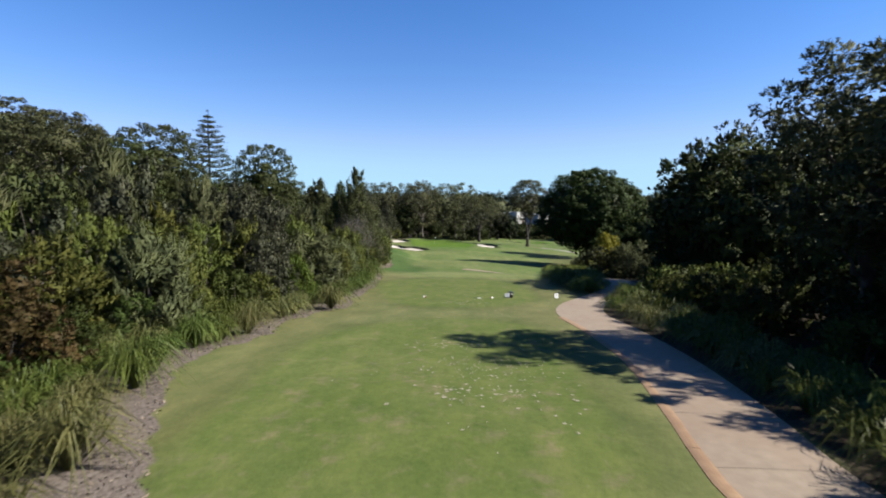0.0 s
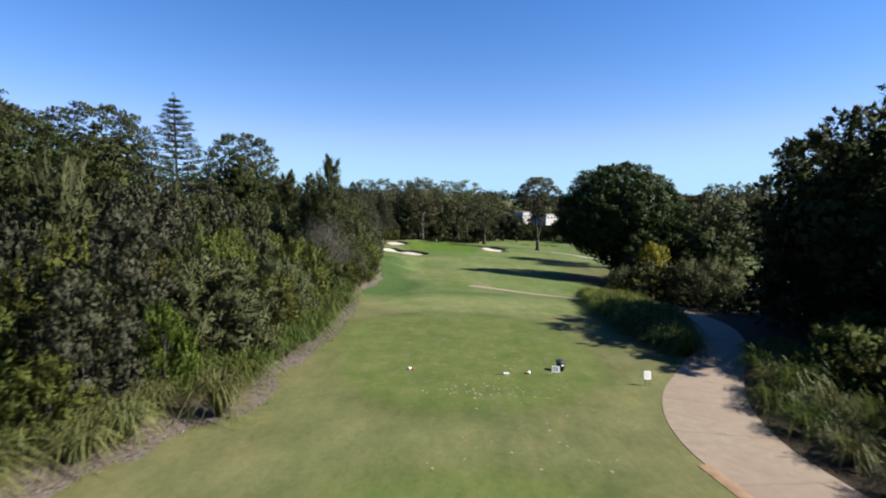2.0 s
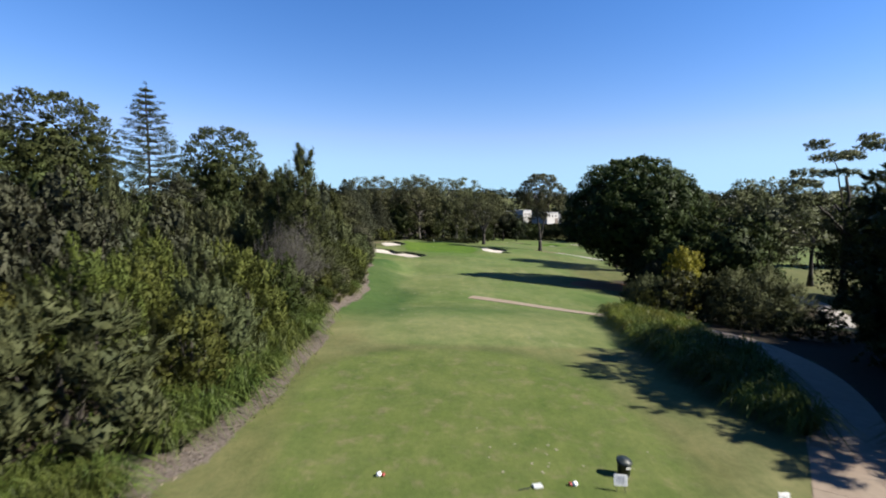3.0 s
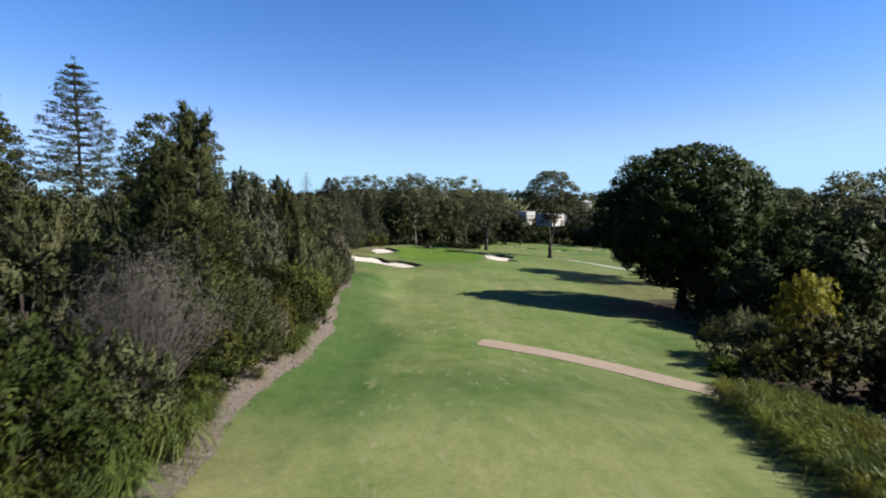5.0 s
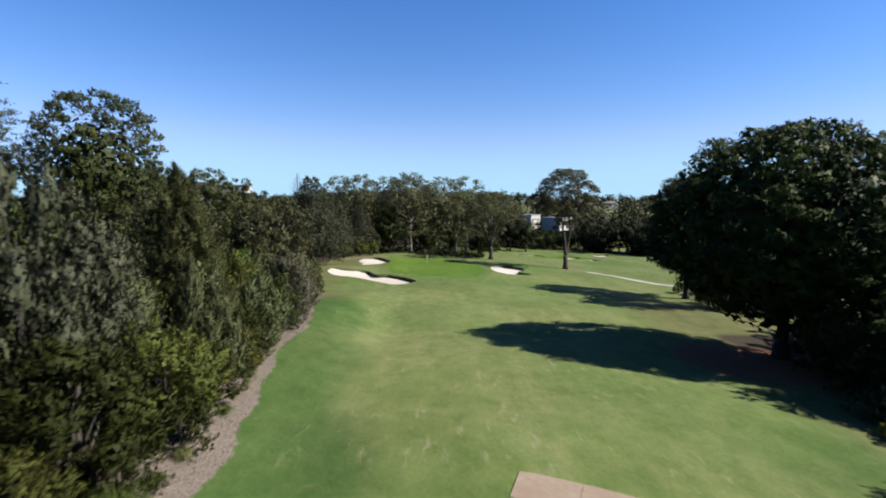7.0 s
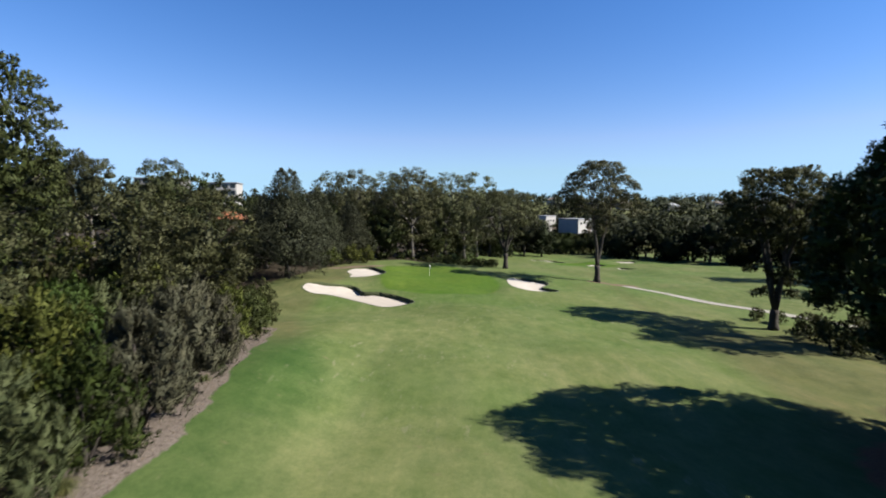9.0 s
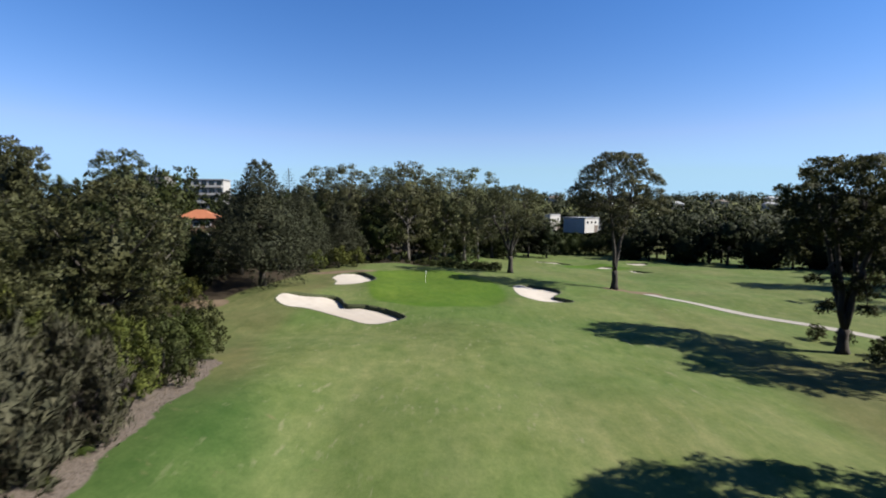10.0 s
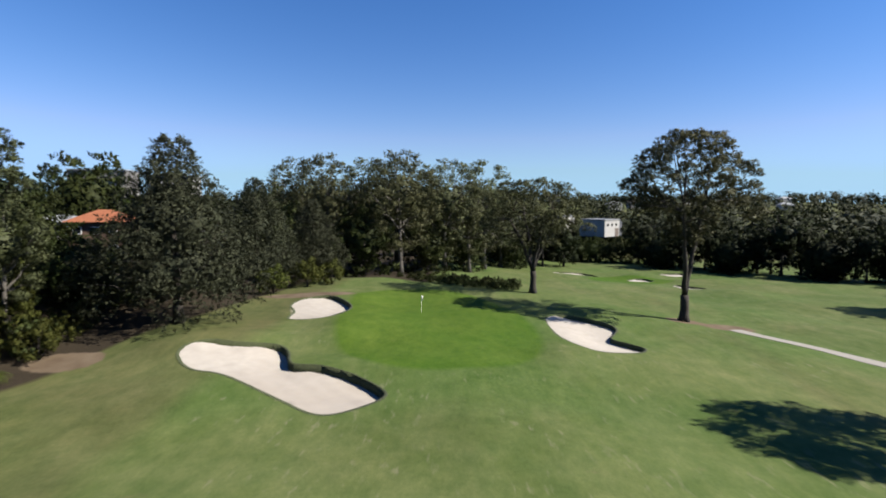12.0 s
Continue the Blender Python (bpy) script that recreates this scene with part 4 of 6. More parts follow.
def build_bunker(r, deep):
    """Sand in a hollow, with a steep grassed bank round it that is highest at the back."""
    from mathutils.geometry import delaunay_2d_cdt
    root = tagged(new("bunker"), "pale raked sand bunker with a steep grassed lip", "bunker", "bunkers", "structure")
    mid = r.mean(0)
    n = len(r)
    tang = np.roll(r, -1, 0) - np.roll(r, 1, 0)
    out = np.stack([tang[:, 1], -tang[:, 0]], 1)
    out = unit(out)
    if (out * (r - mid)).sum() < 0:
        out = -out
    lip = 0.03 + deep * np.clip(out[:, 0] * 0.75 + out[:, 1] * 0.65, 0, 1) ** 0.8
    rz = height(r[:, 0], r[:, 1])
    lo, hi = r.min(0), r.max(0)
    gx, gy = np.meshgrid(np.arange(lo[0], hi[0], 0.5), np.arange(lo[1], hi[1], 0.5))
    gx, gy = gx.ravel(), gy.ravel()
    ok = edge_gap(r, gx, gy) > 0.25
    gx, gy = gx[ok], gy[ok]
    pts = [Vector(p) for p in r] + [Vector((a, b)) for a, b in zip(gx, gy)]
    v, _, f, _, _, _ = delaunay_2d_cdt(pts, [(i, (i + 1) % n) for i in range(n)], [], 1, 1e-5, False)
    vx, vy = np.array([p.x for p in v]), np.array([p.y for p in v])
    w = 1.0 / (0.05 + (vx[:, None] - r[None, :, 0]) ** 2 + (vy[:, None] - r[None, :, 1]) ** 2) ** 1.4
    base = (w * (rz - lip)[None]).sum(1) / w.sum(1)
    gap = np.clip(edge_gap(r, vx, vy), 0, None)
    vz = base - 0.10 * deep * (1 - np.exp(-gap / 1.6)) + 0.03 * np.sin(vx * 3.1) * np.sin(vy * 2.7)
    sand = part("sand", mesh_of("sand", np.stack([vx, vy, vz], 1).tolist(), [tuple(t) for t in f], SAND, True), None, root)
    verts, faces = [], []
    for i in range(n):
        x, y = r[i]
        rag = 0.05 * math.sin(i * 2.3) + 0.04 * math.sin(i * 5.1)
        brow = min(1.0, (lip[i] - 0.03) / deep * 1.5)
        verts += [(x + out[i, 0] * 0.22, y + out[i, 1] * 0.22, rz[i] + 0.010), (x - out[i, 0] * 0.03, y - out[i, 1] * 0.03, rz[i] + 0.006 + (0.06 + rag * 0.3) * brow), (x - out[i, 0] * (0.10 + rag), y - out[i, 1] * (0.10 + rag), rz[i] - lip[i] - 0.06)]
    for i in range(n):
        j = (i + 1) % n
        for k in range(2):
            faces.append((3 * i + k, 3 * j + k, 3 * j + k + 1, 3 * i + k + 1))
    # the bank's dark colour includes painted shade under the lip
    part("bank", mesh_of("bank", verts, faces, LIP_SHADED, True), None, root, "grassed bunker bank with shade put into its dark colour")
    return root


for r, deep in zip(RINGS, (0.62, 0.55, 0.45, 0.4, 0.4, 0.4, 0.4)):
    build_bunker(r, deep)


# ------------------------------------------------------------------ paths
def centre_line(points, step):
    p = np.array(points, float)
    dense = []
    for i in range(len(p) - 1):
        a, b, c, d = p[max(i - 1, 0)], p[i], p[i + 1], p[min(i + 2, len(p) - 1)]
        for k in range(24):
            t = k / 24
            dense.append(0.5 * (2 * b + (c - a) * t + (2 * a - 5 * b + 4 * c - d) * t * t + (3 * b - a - 3 * c + d) * t ** 3))
    dense.append(p[-1])
    dense = np.array(dense)
    s = np.concatenate([[0], np.cumsum(np.hypot(*np.diff(dense[:, :2], axis=0).T))])
    u = np.arange(0, s[-1], step)
    return np.stack([np.interp(u, s, dense[:, k]) for k in range(dense.shape[1])], 1)


def build_path(name, points, slab, mat, label, kerb=0.035):
    """Slabs of concrete along a line of (x, y, width); each slab has thickness and open joints."""
    root = tagged(new(name), label, "path", kind="structure")
    line = centre_line(points, slab / 4)
    tang = np.gradient(line[:, :2], axis=0)
    nrm = unit(np.stack([-tang[:, 1], tang[:, 0]], 1))
    for s in range(0, len(line) - 4, 4):
        verts, faces = [], []
        for k in range(5):
            c, nv, w = line[s + k], nrm[s + k], line[s + k, 2] / 2
            tg = unit(tang[s + k])
            shift = tg * (0.008 if k == 0 else -0.008 if k == 4 else 0)
            for side in np.linspace(-1, 1, 5):
                x, y = c[0] + nv[0] * w * side + shift[0], c[1] + nv[1] * w * side + shift[1]
                z = ground_z(x, y)
                verts.append((x, y, z + kerb + 0.02 * (1 - side * side)))
            for side in (-1, 1):
                x, y = c[0] + nv[0] * w * side + shift[0], c[1] + nv[1] * w * side + shift[1]
                verts.append((x, y, ground_z(x, y) - 0.12))
        for k in range(4):
            a, b = k * 7, (k + 1) * 7
            for q in range(4):
                faces.append((a + q, b + q, b + q + 1, a + q + 1))
            faces.append((a + 5, b + 5, b, a))
            faces.append((a + 4, b + 4, b + 6, a + 6))
        faces.append((5, 0, 1, 2, 3, 4, 6))
        faces.append((34, 32, 31, 30, 29, 28, 33))
        part("slab", mesh_of("slab", verts, faces, mat), None, root)
    return root


build_path("cart_path", [(8.0, -14, 2.8), (7.4, 0, 2.8), (7.1, 9, 2.8), (7.7, 13, 2.7), (8.6, 19, 2.6), (8.8, 25, 2.7), (8.6, 30, 3.0), (9.8, 34, 2.9), (12.2, 38, 2.5), (16, 44, 2.4), (18.5, 50, 2.4), (19.6, 57, 2.4), (18.6, 63, 2.4), (16, 67.5, 2.4)], 3.0, CONCRETE, "pale pinkish concrete golf cart path", 0.015)
build_path("dirt_verge", [(5.9, 5, 0.30), (5.58, 9, 0.34), (6.22, 13, 0.32), (7.18, 19, 0.30), (7.32, 25, 0.36), (7.0, 30, 0.40), (7.45, 32.2, 0.36)], 6.0, SOIL_ORANGE, "strip of bare orange soil along the cart path", 0.012)
build_path("side_path", [(17, 66.2, 2.6), (14.6, 69.6, 2.7), (12.2, 74, 2.8), (8.6, 77.6, 2.8), (4.0, 79.6, 2.4), (3.3, 79.8, 1.9)], 2.5, CONCRETE, "worn brown path stub ending in the fairway")
build_path("far_path", [(36.2, 179, 2.4), (38.2, 175, 2.1), (41.5, 170, 2.0), (45.5, 163.5, 2.1), (49.5, 157, 2.1), (54, 149, 2.1), (58, 140, 2.1)], 3.0, CONCRETE_PALE, "pale concrete cart path beside the fairway")
build_path("garden_path", [(38.5, 71.0, 2.2), (41.2, 74.4, 2.4), (43.8, 78.0, 2.6), (46.8, 82.4, 2.6), (49.8, 87.6, 2.4), (51.6, 93.6, 2.2), (52.2, 100.0, 2.0)], 2.5, CONCRETE_PALE, "pale curved path beyond the shrubs")


# ------------------------------------------------------------------ planting
def put(ob, x, y, turn=0.0, size=1.0, sink=0.0, tall=1.0):
    """Moves a finished plant to its place."""
    ob.matrix_basis = pose(x, y, ground_z(x, y) - sink, 0, 0, turn) @ Matrix.Diagonal((size, size, size * tall, 1))
    return ob


def again(ob, x, y, turn=0.0, size=1.0, tall=1.0, label=""):
    base = ob.matrix_basis.copy()
    ob.matrix_basis = Matrix.Identity(4)
    c = copy_thing(ob, pose(x, y, ground_z(x, y), 0, 0, turn) @ Matrix.Diagonal((size, size, size * tall, 1)))
    ob.matrix_basis = base
    if label:
        tagged(c, label)
    return c


class Stock:
    """A few grown plants of one kind, each used in its first place and then copied."""

    def __init__(self, *grown):
        self.grown, self.used, self.i = grown, [False] * len(grown), 0

    def place(self, x, y, turn=None, size=1.0, tall=1.0, label=""):
        k = self.i % len(self.grown)
        self.i += 1
        turn = random.uniform(0, 360) if turn is None else turn
        if not self.used[k]:
            self.used[k] = True
            ob = put(self.grown[k], x, y, turn, size, 0.0, tall)
            return tagged(ob, label) if label else ob
        return again(self.grown[k], x, y, turn, size, tall, label)


# single trees, right of the fairway
put(stone_pine(11, 21.8, 11.9, "broad dark green pine with a dense domed crown"), 31.4, 105.0)
put(vase_gum(12, 25.3, 10.3, 3.4, "tall lone gum with a forked trunk and open crown", 52000, stems=2, low=0.40, size=0.28, thick=0.021), 31.3, 182)
put(vase_gum(13, 19.0, 11.8, 3.6, "spreading gum with a low fork behind the green", 30000, stems=4, low=0.40, size=0.30, thick=0.026, n=80, inside=18), 14.6, 199)
path_gum = vase_gum(14, 21.0, 9.6, 2.6, "dark gum with a full crown beside the cart path", 52000, LEAF_DARK, 4, 0.20, 0.28, 0.024, 110, 50)
put(path_gum, 42.6, 144.6)
again(path_gum, 48.5, 133.8, 200, 0.98)
again(path_gum, 86, 188, 140, 0.95)
again(path_gum, 97, 180, 30, 1.0)
put(gum_tree(15, 12.7, 4.3, "tall open tree with thin trunk shading the path", 26000, bark=BARK_DARK, fork=0.3, leaf=LEAF_GUM, size=0.24, lobes_n=40, base=0.26, solid=0.68, hull=1.1, inside=60), 17.0, 19.5)
fig = dome_tree(16, 16.0, 10.5, "massive dark fig with dense glossy leaves", 27000, LEAF_FIG, 0.34, 0.16, "fig_tree", 80, solid=0.62, shell=2600)
put(fig, 39, 51, 0, 0.98)
again(fig, 36, 37, 130, 0.96)
again(fig, 31, 44, 80, 0.95, 1.04)
again(fig, 62, 92, 40, 0.8, 1.25)
again(fig, 50, 62, 220, 0.85)
again(fig, 33, 17, 60, 1.0)
small = dome_tree(19, 10.0, 4.6, "small dark shade tree beside the cart path", 8500, LEAF_FIG, 0.28, 0.20, "shade_tree", 44, solid=0.72, shell=1900)
put(small, 19.5, 13)
again(small, 22.3, 26.5, 100, 0.85)
again(small, 23.5, 38.0, 250, 1.05)
again(small, 24.4, 44.5, 200, 1.32)
again(small, 25.8, 46.5, 20, 1.3)
again(small, 26.2, 41.0, 140, 1.35)
again(small, 27.5, 50.5, 60, 1.1)
again(small, 19.0, 5, 300, 0.95)
again(small, 20.5, 16.8, 15, 1.15)
again(small, 42, 98, 70, 1.3)
again(small, 46.5, 106, 10, 1.25)
again(small, 38, 93, 190, 0.8)
again(small, 31.5, 90.5, 45, 0.92)
again(small, 37.6, 88.4, 75, 1.25)

again(small, 30.5, 97.5, 120, 0.72)
again(small, 50, 114, 290, 1.1)

put(gum_tree(17, 17.2, 7.4, "broad olive-grey tree above the shrubs", 14000, bark=BARK_DARK, leaf=LEAF_GUM, size=0.42, lobes_n=30, base=0.16), 43.5, 92)
layer = gum_tree(18, 18.0, 7.0, "tall gum with flat clumps beyond the shrubs", 9000, bark=BARK_DARK, leaf=LEAF_GUM, size=0.42, lobes_n=20, flat=0.4, base=0.30, hull=0.0)
put(layer, 58, 95, 0, 1.35)
again(layer, 66, 112, 80, 1.1)
again(layer, 80, 168, 250, 1.0)
again(layer, 62, 130, 20, 0.85)

# left of the fairway
put(norfolk_pine(21, 26.5, 6.0, "tall tiered norfolk pine above the other trees"), -57, 121.5)
broad = dome_tree(22, 19.5, 9.0, "broad dark evergreen with a rounded crown", 32000, LEAF_DARK, 0.34, 0.2, "evergreen_tree", 110, ball=(0.13, 0.22), flat=0.5, inside=70, solid=0.85)
put(broad, -53.5, 92.5)
again(broad, -47, 130.5, 40, 1.0, 1.15)
again(broad, -66, 112, 90, 0.9)
old = gum_tree(23, 22.0, 10.0, "old gum with flat clumps of olive leaves", 13000, size=0.45, lobes_n=50, flat=0.45, leaf=LEAF_GUM, ball=(0.14, 0.24))
put(old, -79, 105)
again(old, -66, 84, 100, 0.95)
again(old, -58, 66, 200, 0.85)
again(old, -50, 48, 300, 0.75)
again(broad, -66, 76, 10, 0.9)
again(broad, -58, 58, 150, 0.75)
again(broad, -48, 36, 250, 0.6)
again(broad, -45, 68, 320, 0.72)
again(old, -46, 60, 60, 0.72)
put(dome_tree(24, 12.0, 6.0, "silvery feathery wattle in front of dark trees", 8000, LEAF_GREY, 0.35, 0.2, "wattle_tree", 36), -39, 94)
sheoak = sheoak_tree(25, 13.6, 3.4, "slender she-oak with wispy grey-green sprays", 28000, leaf=LEAF_FINE, size=0.27, wide=0.13)
put(sheoak, -11.6, 66.2)
again(sheoak, -14.2, 68.5, 100, 0.86)
again(sheoak, -19.8, 79.5, 200, 1.0)
again(sheoak, -22.0, 83, 250, 0.93)
again(sheoak, -16.2, 93, 30, 0.95)
again(sheoak, -14.5, 90.5, 120, 0.86)
again(sheoak, -21.6, 100, 310, 0.82)
again(sheoak, -25.5, 127.5, 60, 1.02)
again(sheoak, -27.5, 126, 160, 0.9)
big_oak = cone_oak(26, 21.0, 8.8, "large grey-green she-oak leafy almost to the ground")
put(big_oak, -27.9, 169.6, 0, 1.02, 0.0, 0.94)
again(big_oak, -29.5, 196, 70, 0.86)
again(big_oak, -24, 208, 160, 0.72)
again(big_oak, -36, 181, 220, 0.72)

# behind the green
tall_gum = gum_tree(27, 27.0, 10.0, "tall pale-limbed gum behind the green", 11500, leaf=LEAF_TALL, size=0.46, lobes_n=70, base=0.14, hull=0.95, inside=50, ball=(0.14, 0.22), flat=0.65)
put(tall_gum, -9.5, 224)
again(tall_gum, 10.5, 250, 80, 1.08)
again(tall_gum, -26, 226, 160, 0.97)
again(tall_gum, 0, 236, 220, 1.0)
again(tall_gum, 26, 275, 300, 0.72)
for x, y, k in ((-17, 233, 0.98), (-5, 247, 0.96), (6, 239, 0.84), (16, 258, 0.84), (-34, 236, 1.0), (-12, 240, 1.0)):
    again(tall_gum, x, y, x * 41, k)
dark_back = dome_tree(28, 15.0, 7.5, "dense dark tree in the belt behind the green", 5200, LEAF_FIG, 0.56, 0.10, "evergreen_tree", 44, inside=20, shell=800)
put(dark_back, -17, 222)
for x, y, s in ((-4, 232, 0.85), (-25, 232, 1.0), (5, 244, 0.8), (-34, 214, 1.0), (-43, 196, 0.8), (-40, 170, 0.55), (-46, 162, 0.6), (16, 262, 0.7), (-40, 232, 1.2), (20, 258, 0.6), (-56, 196, 1.0), (-64, 206, 1.0)):
    again(dark_back, x, y, x * 37, s)
for x, y, k in ((-40.5, 174.5, 0.60), (-45.5, 173, 0.58), (-51, 176, 0.62)):
    again(dark_back, x, y, x * 29, k)
end_gum = gum_tree(29, 18.0, 5.4, "olive gum with loose clumps at the bank's far end", 11000, size=0.42, lobes_n=28, base=0.25)
put(end_gum, -38, 160.5, 0, 0.70)
again(end_gum, -52, 174, 90, 0.85)
again(end_gum, -50, 152, 170, 0.8)
again(end_gum, -60, 160, 240, 0.9)

# belts of trees beyond the second fairway and on the rise to the left
belt = Stock(
    gum_tree(31, 17.0, 8.0, "dark gum in the distant tree belt", 1700, bark=BARK_DARK, leaf=LEAF_FAR, size=0.95, lobes_n=24, base=0.0, group="distant tree belt", wide=0.22, inside=18),
    dome_tree(32, 15.0, 8.0, "rounded dark tree in the distant belt", 1700, LEAF_FAR, 0.95, 0.04, "evergreen_tree", 30, group="distant tree belt", inside=26),
    gum_tree(33, 20.0, 8.5, "tall gum in the distant tree belt", 1700, bark=BARK_DARK, leaf=LEAF_FAR, size=0.95, lobes_n=24, base=0.0, group="distant tree belt", wide=0.22, inside=18),
)
rb = random.Random(5)
BELT_X, BELT_Y = [30, 46, 62, 80, 92, 100, 120, 160], [292, 290, 270, 261, 247, 236, 222, 205]
for i in range(44):
    x = 30 + 100 * (i // 2) / 21
    y = float(np.interp(x, BELT_X, BELT_Y)) + (i % 2) * 11
    if 44 < x < 64:
        y += 36
    belt.place(x + rb.uniform(-1.5, 1.5), y + rb.uniform(0, 5), size=rb.uniform(0.72, 0.95))
for i in range(14):
    belt.place(-64 - rb.uniform(0, 50), 130 + i * 13 + rb.uniform(-5, 5), size=rb.uniform(0.7, 0.95))
for i in range(12):
    belt.place(-60 + i * 9 + rb.uniform(-3, 3), 262 + rb.uniform(0, 26), size=rb.uniform(0.8, 1.0))
for i in range(10):
    belt.place(92 + rb.uniform(0, 30), 100 + i * 15, size=rb.uniform(0.8, 1.0))

# the planted bank along the left: kinds at 5 m height and 2.5 m radius
def bank_kind(seed, count, leaf, label, leaves, size, fine, upright, lobes_n=15, r=2.5, plume=0.0):
    return Stock(*[shrub(seed + i, 5.0, r, leaf, label, leaves, size, fine, upright, "bank shrubs", lobes_n=lobes_n, plume=plume) for i in range(count)])


BANK_KINDS = {
    "olive": bank_kind(41, 3, LEAF_OLIVE, "fine-leaved olive green shrub on the bank", 9500, 0.16, 0.27, 0.5),
    "deep": bank_kind(341, 2, LEAF_DEEP, "dark olive shrub with fine dense tips", 9500, 0.16, 0.27, 0.5),
    "yellow": bank_kind(46, 2, LEAF_YELLOW, "yellowish olive shrub with soft feathery tips", 9500, 0.16, 0.27, 0.5),
    "bright": bank_kind(56, 2, LEAF_BRIGHT, "bright green bushy shrub with upright tips", 9000, 0.17, 0.25, 0.9, 13, 2.3),
    "green": bank_kind(51, 2, LEAF_GREEN, "leafy mid-green shrub on the bank", 8500, 0.13, 0.48, 0.2),
    "banksia": bank_kind(61, 2, LEAF_GREY, "grey-leaved banksia shrub on the bank", 9500, 0.13, 0.42, 0.5, 17, 2.2),
    "dark": bank_kind(71, 2, LEAF_DARK, "dark green bushy shrub on the bank", 8500, 0.13, 0.46, 0.2),
    "soft": bank_kind(81, 3, LEAF_SHEOAK, "soft grey-green needle-leaved shrub on the bank", 10500, 0.31, 0.13, 0.7, 16, 2.6, 0.9),
    "silver": bank_kind(381, 2, LEAF_SILVER, "pale grey-brown feathery shrub on the bank", 10500, 0.31, 0.13, 0.7, 16, 2.6, 0.9),
    "back_olive": bank_kind(241, 2, LEAF_OLIVE, "tall olive shrub high on the bank", 3600, 0.28, 0.25, 0.5),
    "back_yellow": bank_kind(246, 1, LEAF_YELLOW, "tall yellowish shrub high on the bank", 3600, 0.28, 0.25, 0.5),
    "back_banksia": bank_kind(261, 2, LEAF_GREY, "tall grey-leaved banksia high on the bank", 4600, 0.19, 0.45, 0.5, 17, 2.2),
    "back_dark": bank_kind(271, 2, LEAF_DARK, "tall dark shrub high on the bank", 3600, 0.16, 0.42, 0.2),
    "back_soft": bank_kind(281, 2, LEAF_SHEOAK, "tall soft grey-green shrub high on the bank", 5000, 0.38, 0.12, 0.7, 16, 2.6, 0.9),
    "rust": Stock(shrub(93, 5.0, 2.4, LEAF_RUST, "rust-brown flowering shrub on the bank", 8000, 0.16, 0.35, 0.4, lobes_n=15)),
}
rs = random.Random(9)


def bush(kind, y, off, h, r):
    """A bank shrub of height h and radius r, off metres behind the turf's border at y."""
    BANK_KINDS[kind].place(bank(y) - off, y, rs.uniform(0, 360), r / 2.5, h / 5.0 / (r / 2.5))


# the front of the bank: kind, y, distance behind the border, height, radius
for row in (
    "olive 5 6.5 4.2 2.4", "dark 9.5 6.8 4.6 2.3", "rust 14.5 5.0 4.4 2.2", "olive 18.5 5.2 5.2 2.4", "soft 22.5 4.6 5.6 2.6",
    "olive 25.8 5.4 5.2 2.4", "green 28 3.4 3.2 1.7", "deep 17.6 4.2 2.7 1.5", "green 21 3.9 2.5 1.5", "olive 24.2 3.9 2.5 1.3", "yellow 29.6 2.8 2.8 1.4", "banksia 31.6 4.4 5.4 1.9", "banksia 35 5.8 7.8 2.3",
    "bright 33.6 3.7 4.0 1.3", "soft 38.2 3.7 5.2 3.0", "olive 42.8 3.2 3.8 1.9", "soft 46 3.6 4.8 2.3", "olive 50 3.5 5.3 2.3",
    "deep 55 3.4 5.4 2.4", "yellow 52.6 4.8 5.8 1.9", "soft 58.6 3.0 4.2 2.0", "green 60.4 2.3 1.6 1.0", "olive 62.4 1.9 1.5 1.0", "deep 63.6 1.7 1.9 1.1", "olive 65.4 2.3 2.9 1.7", "deep 68.4 1.8 2.6 1.6", "silver 70.8 3.0 4.6 2.0", "olive 72.6 2.2 3.0 1.6",
    "deep 76.4 3.0 5.4 2.9", "deep 76.0 1.6 2.4 1.4", "olive 81.2 2.6 5.0 2.7", "deep 80.0 1.5 2.6 1.5", "deep 84.6 1.8 3.2 1.9", "soft 87.2 2.8 7.0 2.1", "olive 89.2 1.5 2.9 1.6", "deep 91.6 1.8 3.9 2.1",
    "soft 95.4 1.8 5.2 2.2", "deep 99.4 1.7 5.0 2.1", "silver 103.6 1.9 6.4 2.5", "silver 108.6 2.2 6.9 3.0", "silver 113.6 1.7 6.0 2.4",
    "olive 118 1.7 5.0 2.1", "dark 122.4 1.7 5.0 2.0", "green 126.6 1.7 4.5 1.9", "dark 130.6 1.6 5.2 2.1",
):
    kind, *numbers = row.split()
    bush(kind, *[float(v) for v in numbers])


def rank(y0, y1, step, off0, off1, h0, h1, r0, r1, kinds):
    """A loose rank of shrubs further up the bank."""
    y = y0
    while y < y1:
        bush(rs.choice(kinds), y + rs.uniform(-0.6, 0.6), rs.uniform(off0, off1), rs.uniform(h0, h1), rs.uniform(r0, r1))
        y += step * rs.uniform(0.8, 1.2)


rank(4, 62, 3.4, 7.0, 9.0, 5.4, 6.8, 2.2, 2.8, ["olive", "yellow", "soft", "olive", "banksia", "green"])
rank(66, 130, 3.6, 6.0, 7.5, 6.0, 7.6, 2.2, 2.8, ["olive", "soft", "soft", "green", "olive", "banksia"])
rank(4, 64, 4.4, 11.0, 13.5, 7.0, 8.8, 2.4, 3.0, ["back_banksia", "back_olive", "back_soft", "back_yellow", "back_banksia"])
rank(66, 126, 4.6, 10.0, 12.5, 7.6, 9.4, 2.6, 3.2, ["back_dark", "back_soft", "back_banksia", "back_olive"])
rank(8, 66, 5.2, 15.0, 18.0, 9.6, 11.2, 2.8, 3.6, ["back_banksia", "back_dark", "back_banksia", "back_soft"])
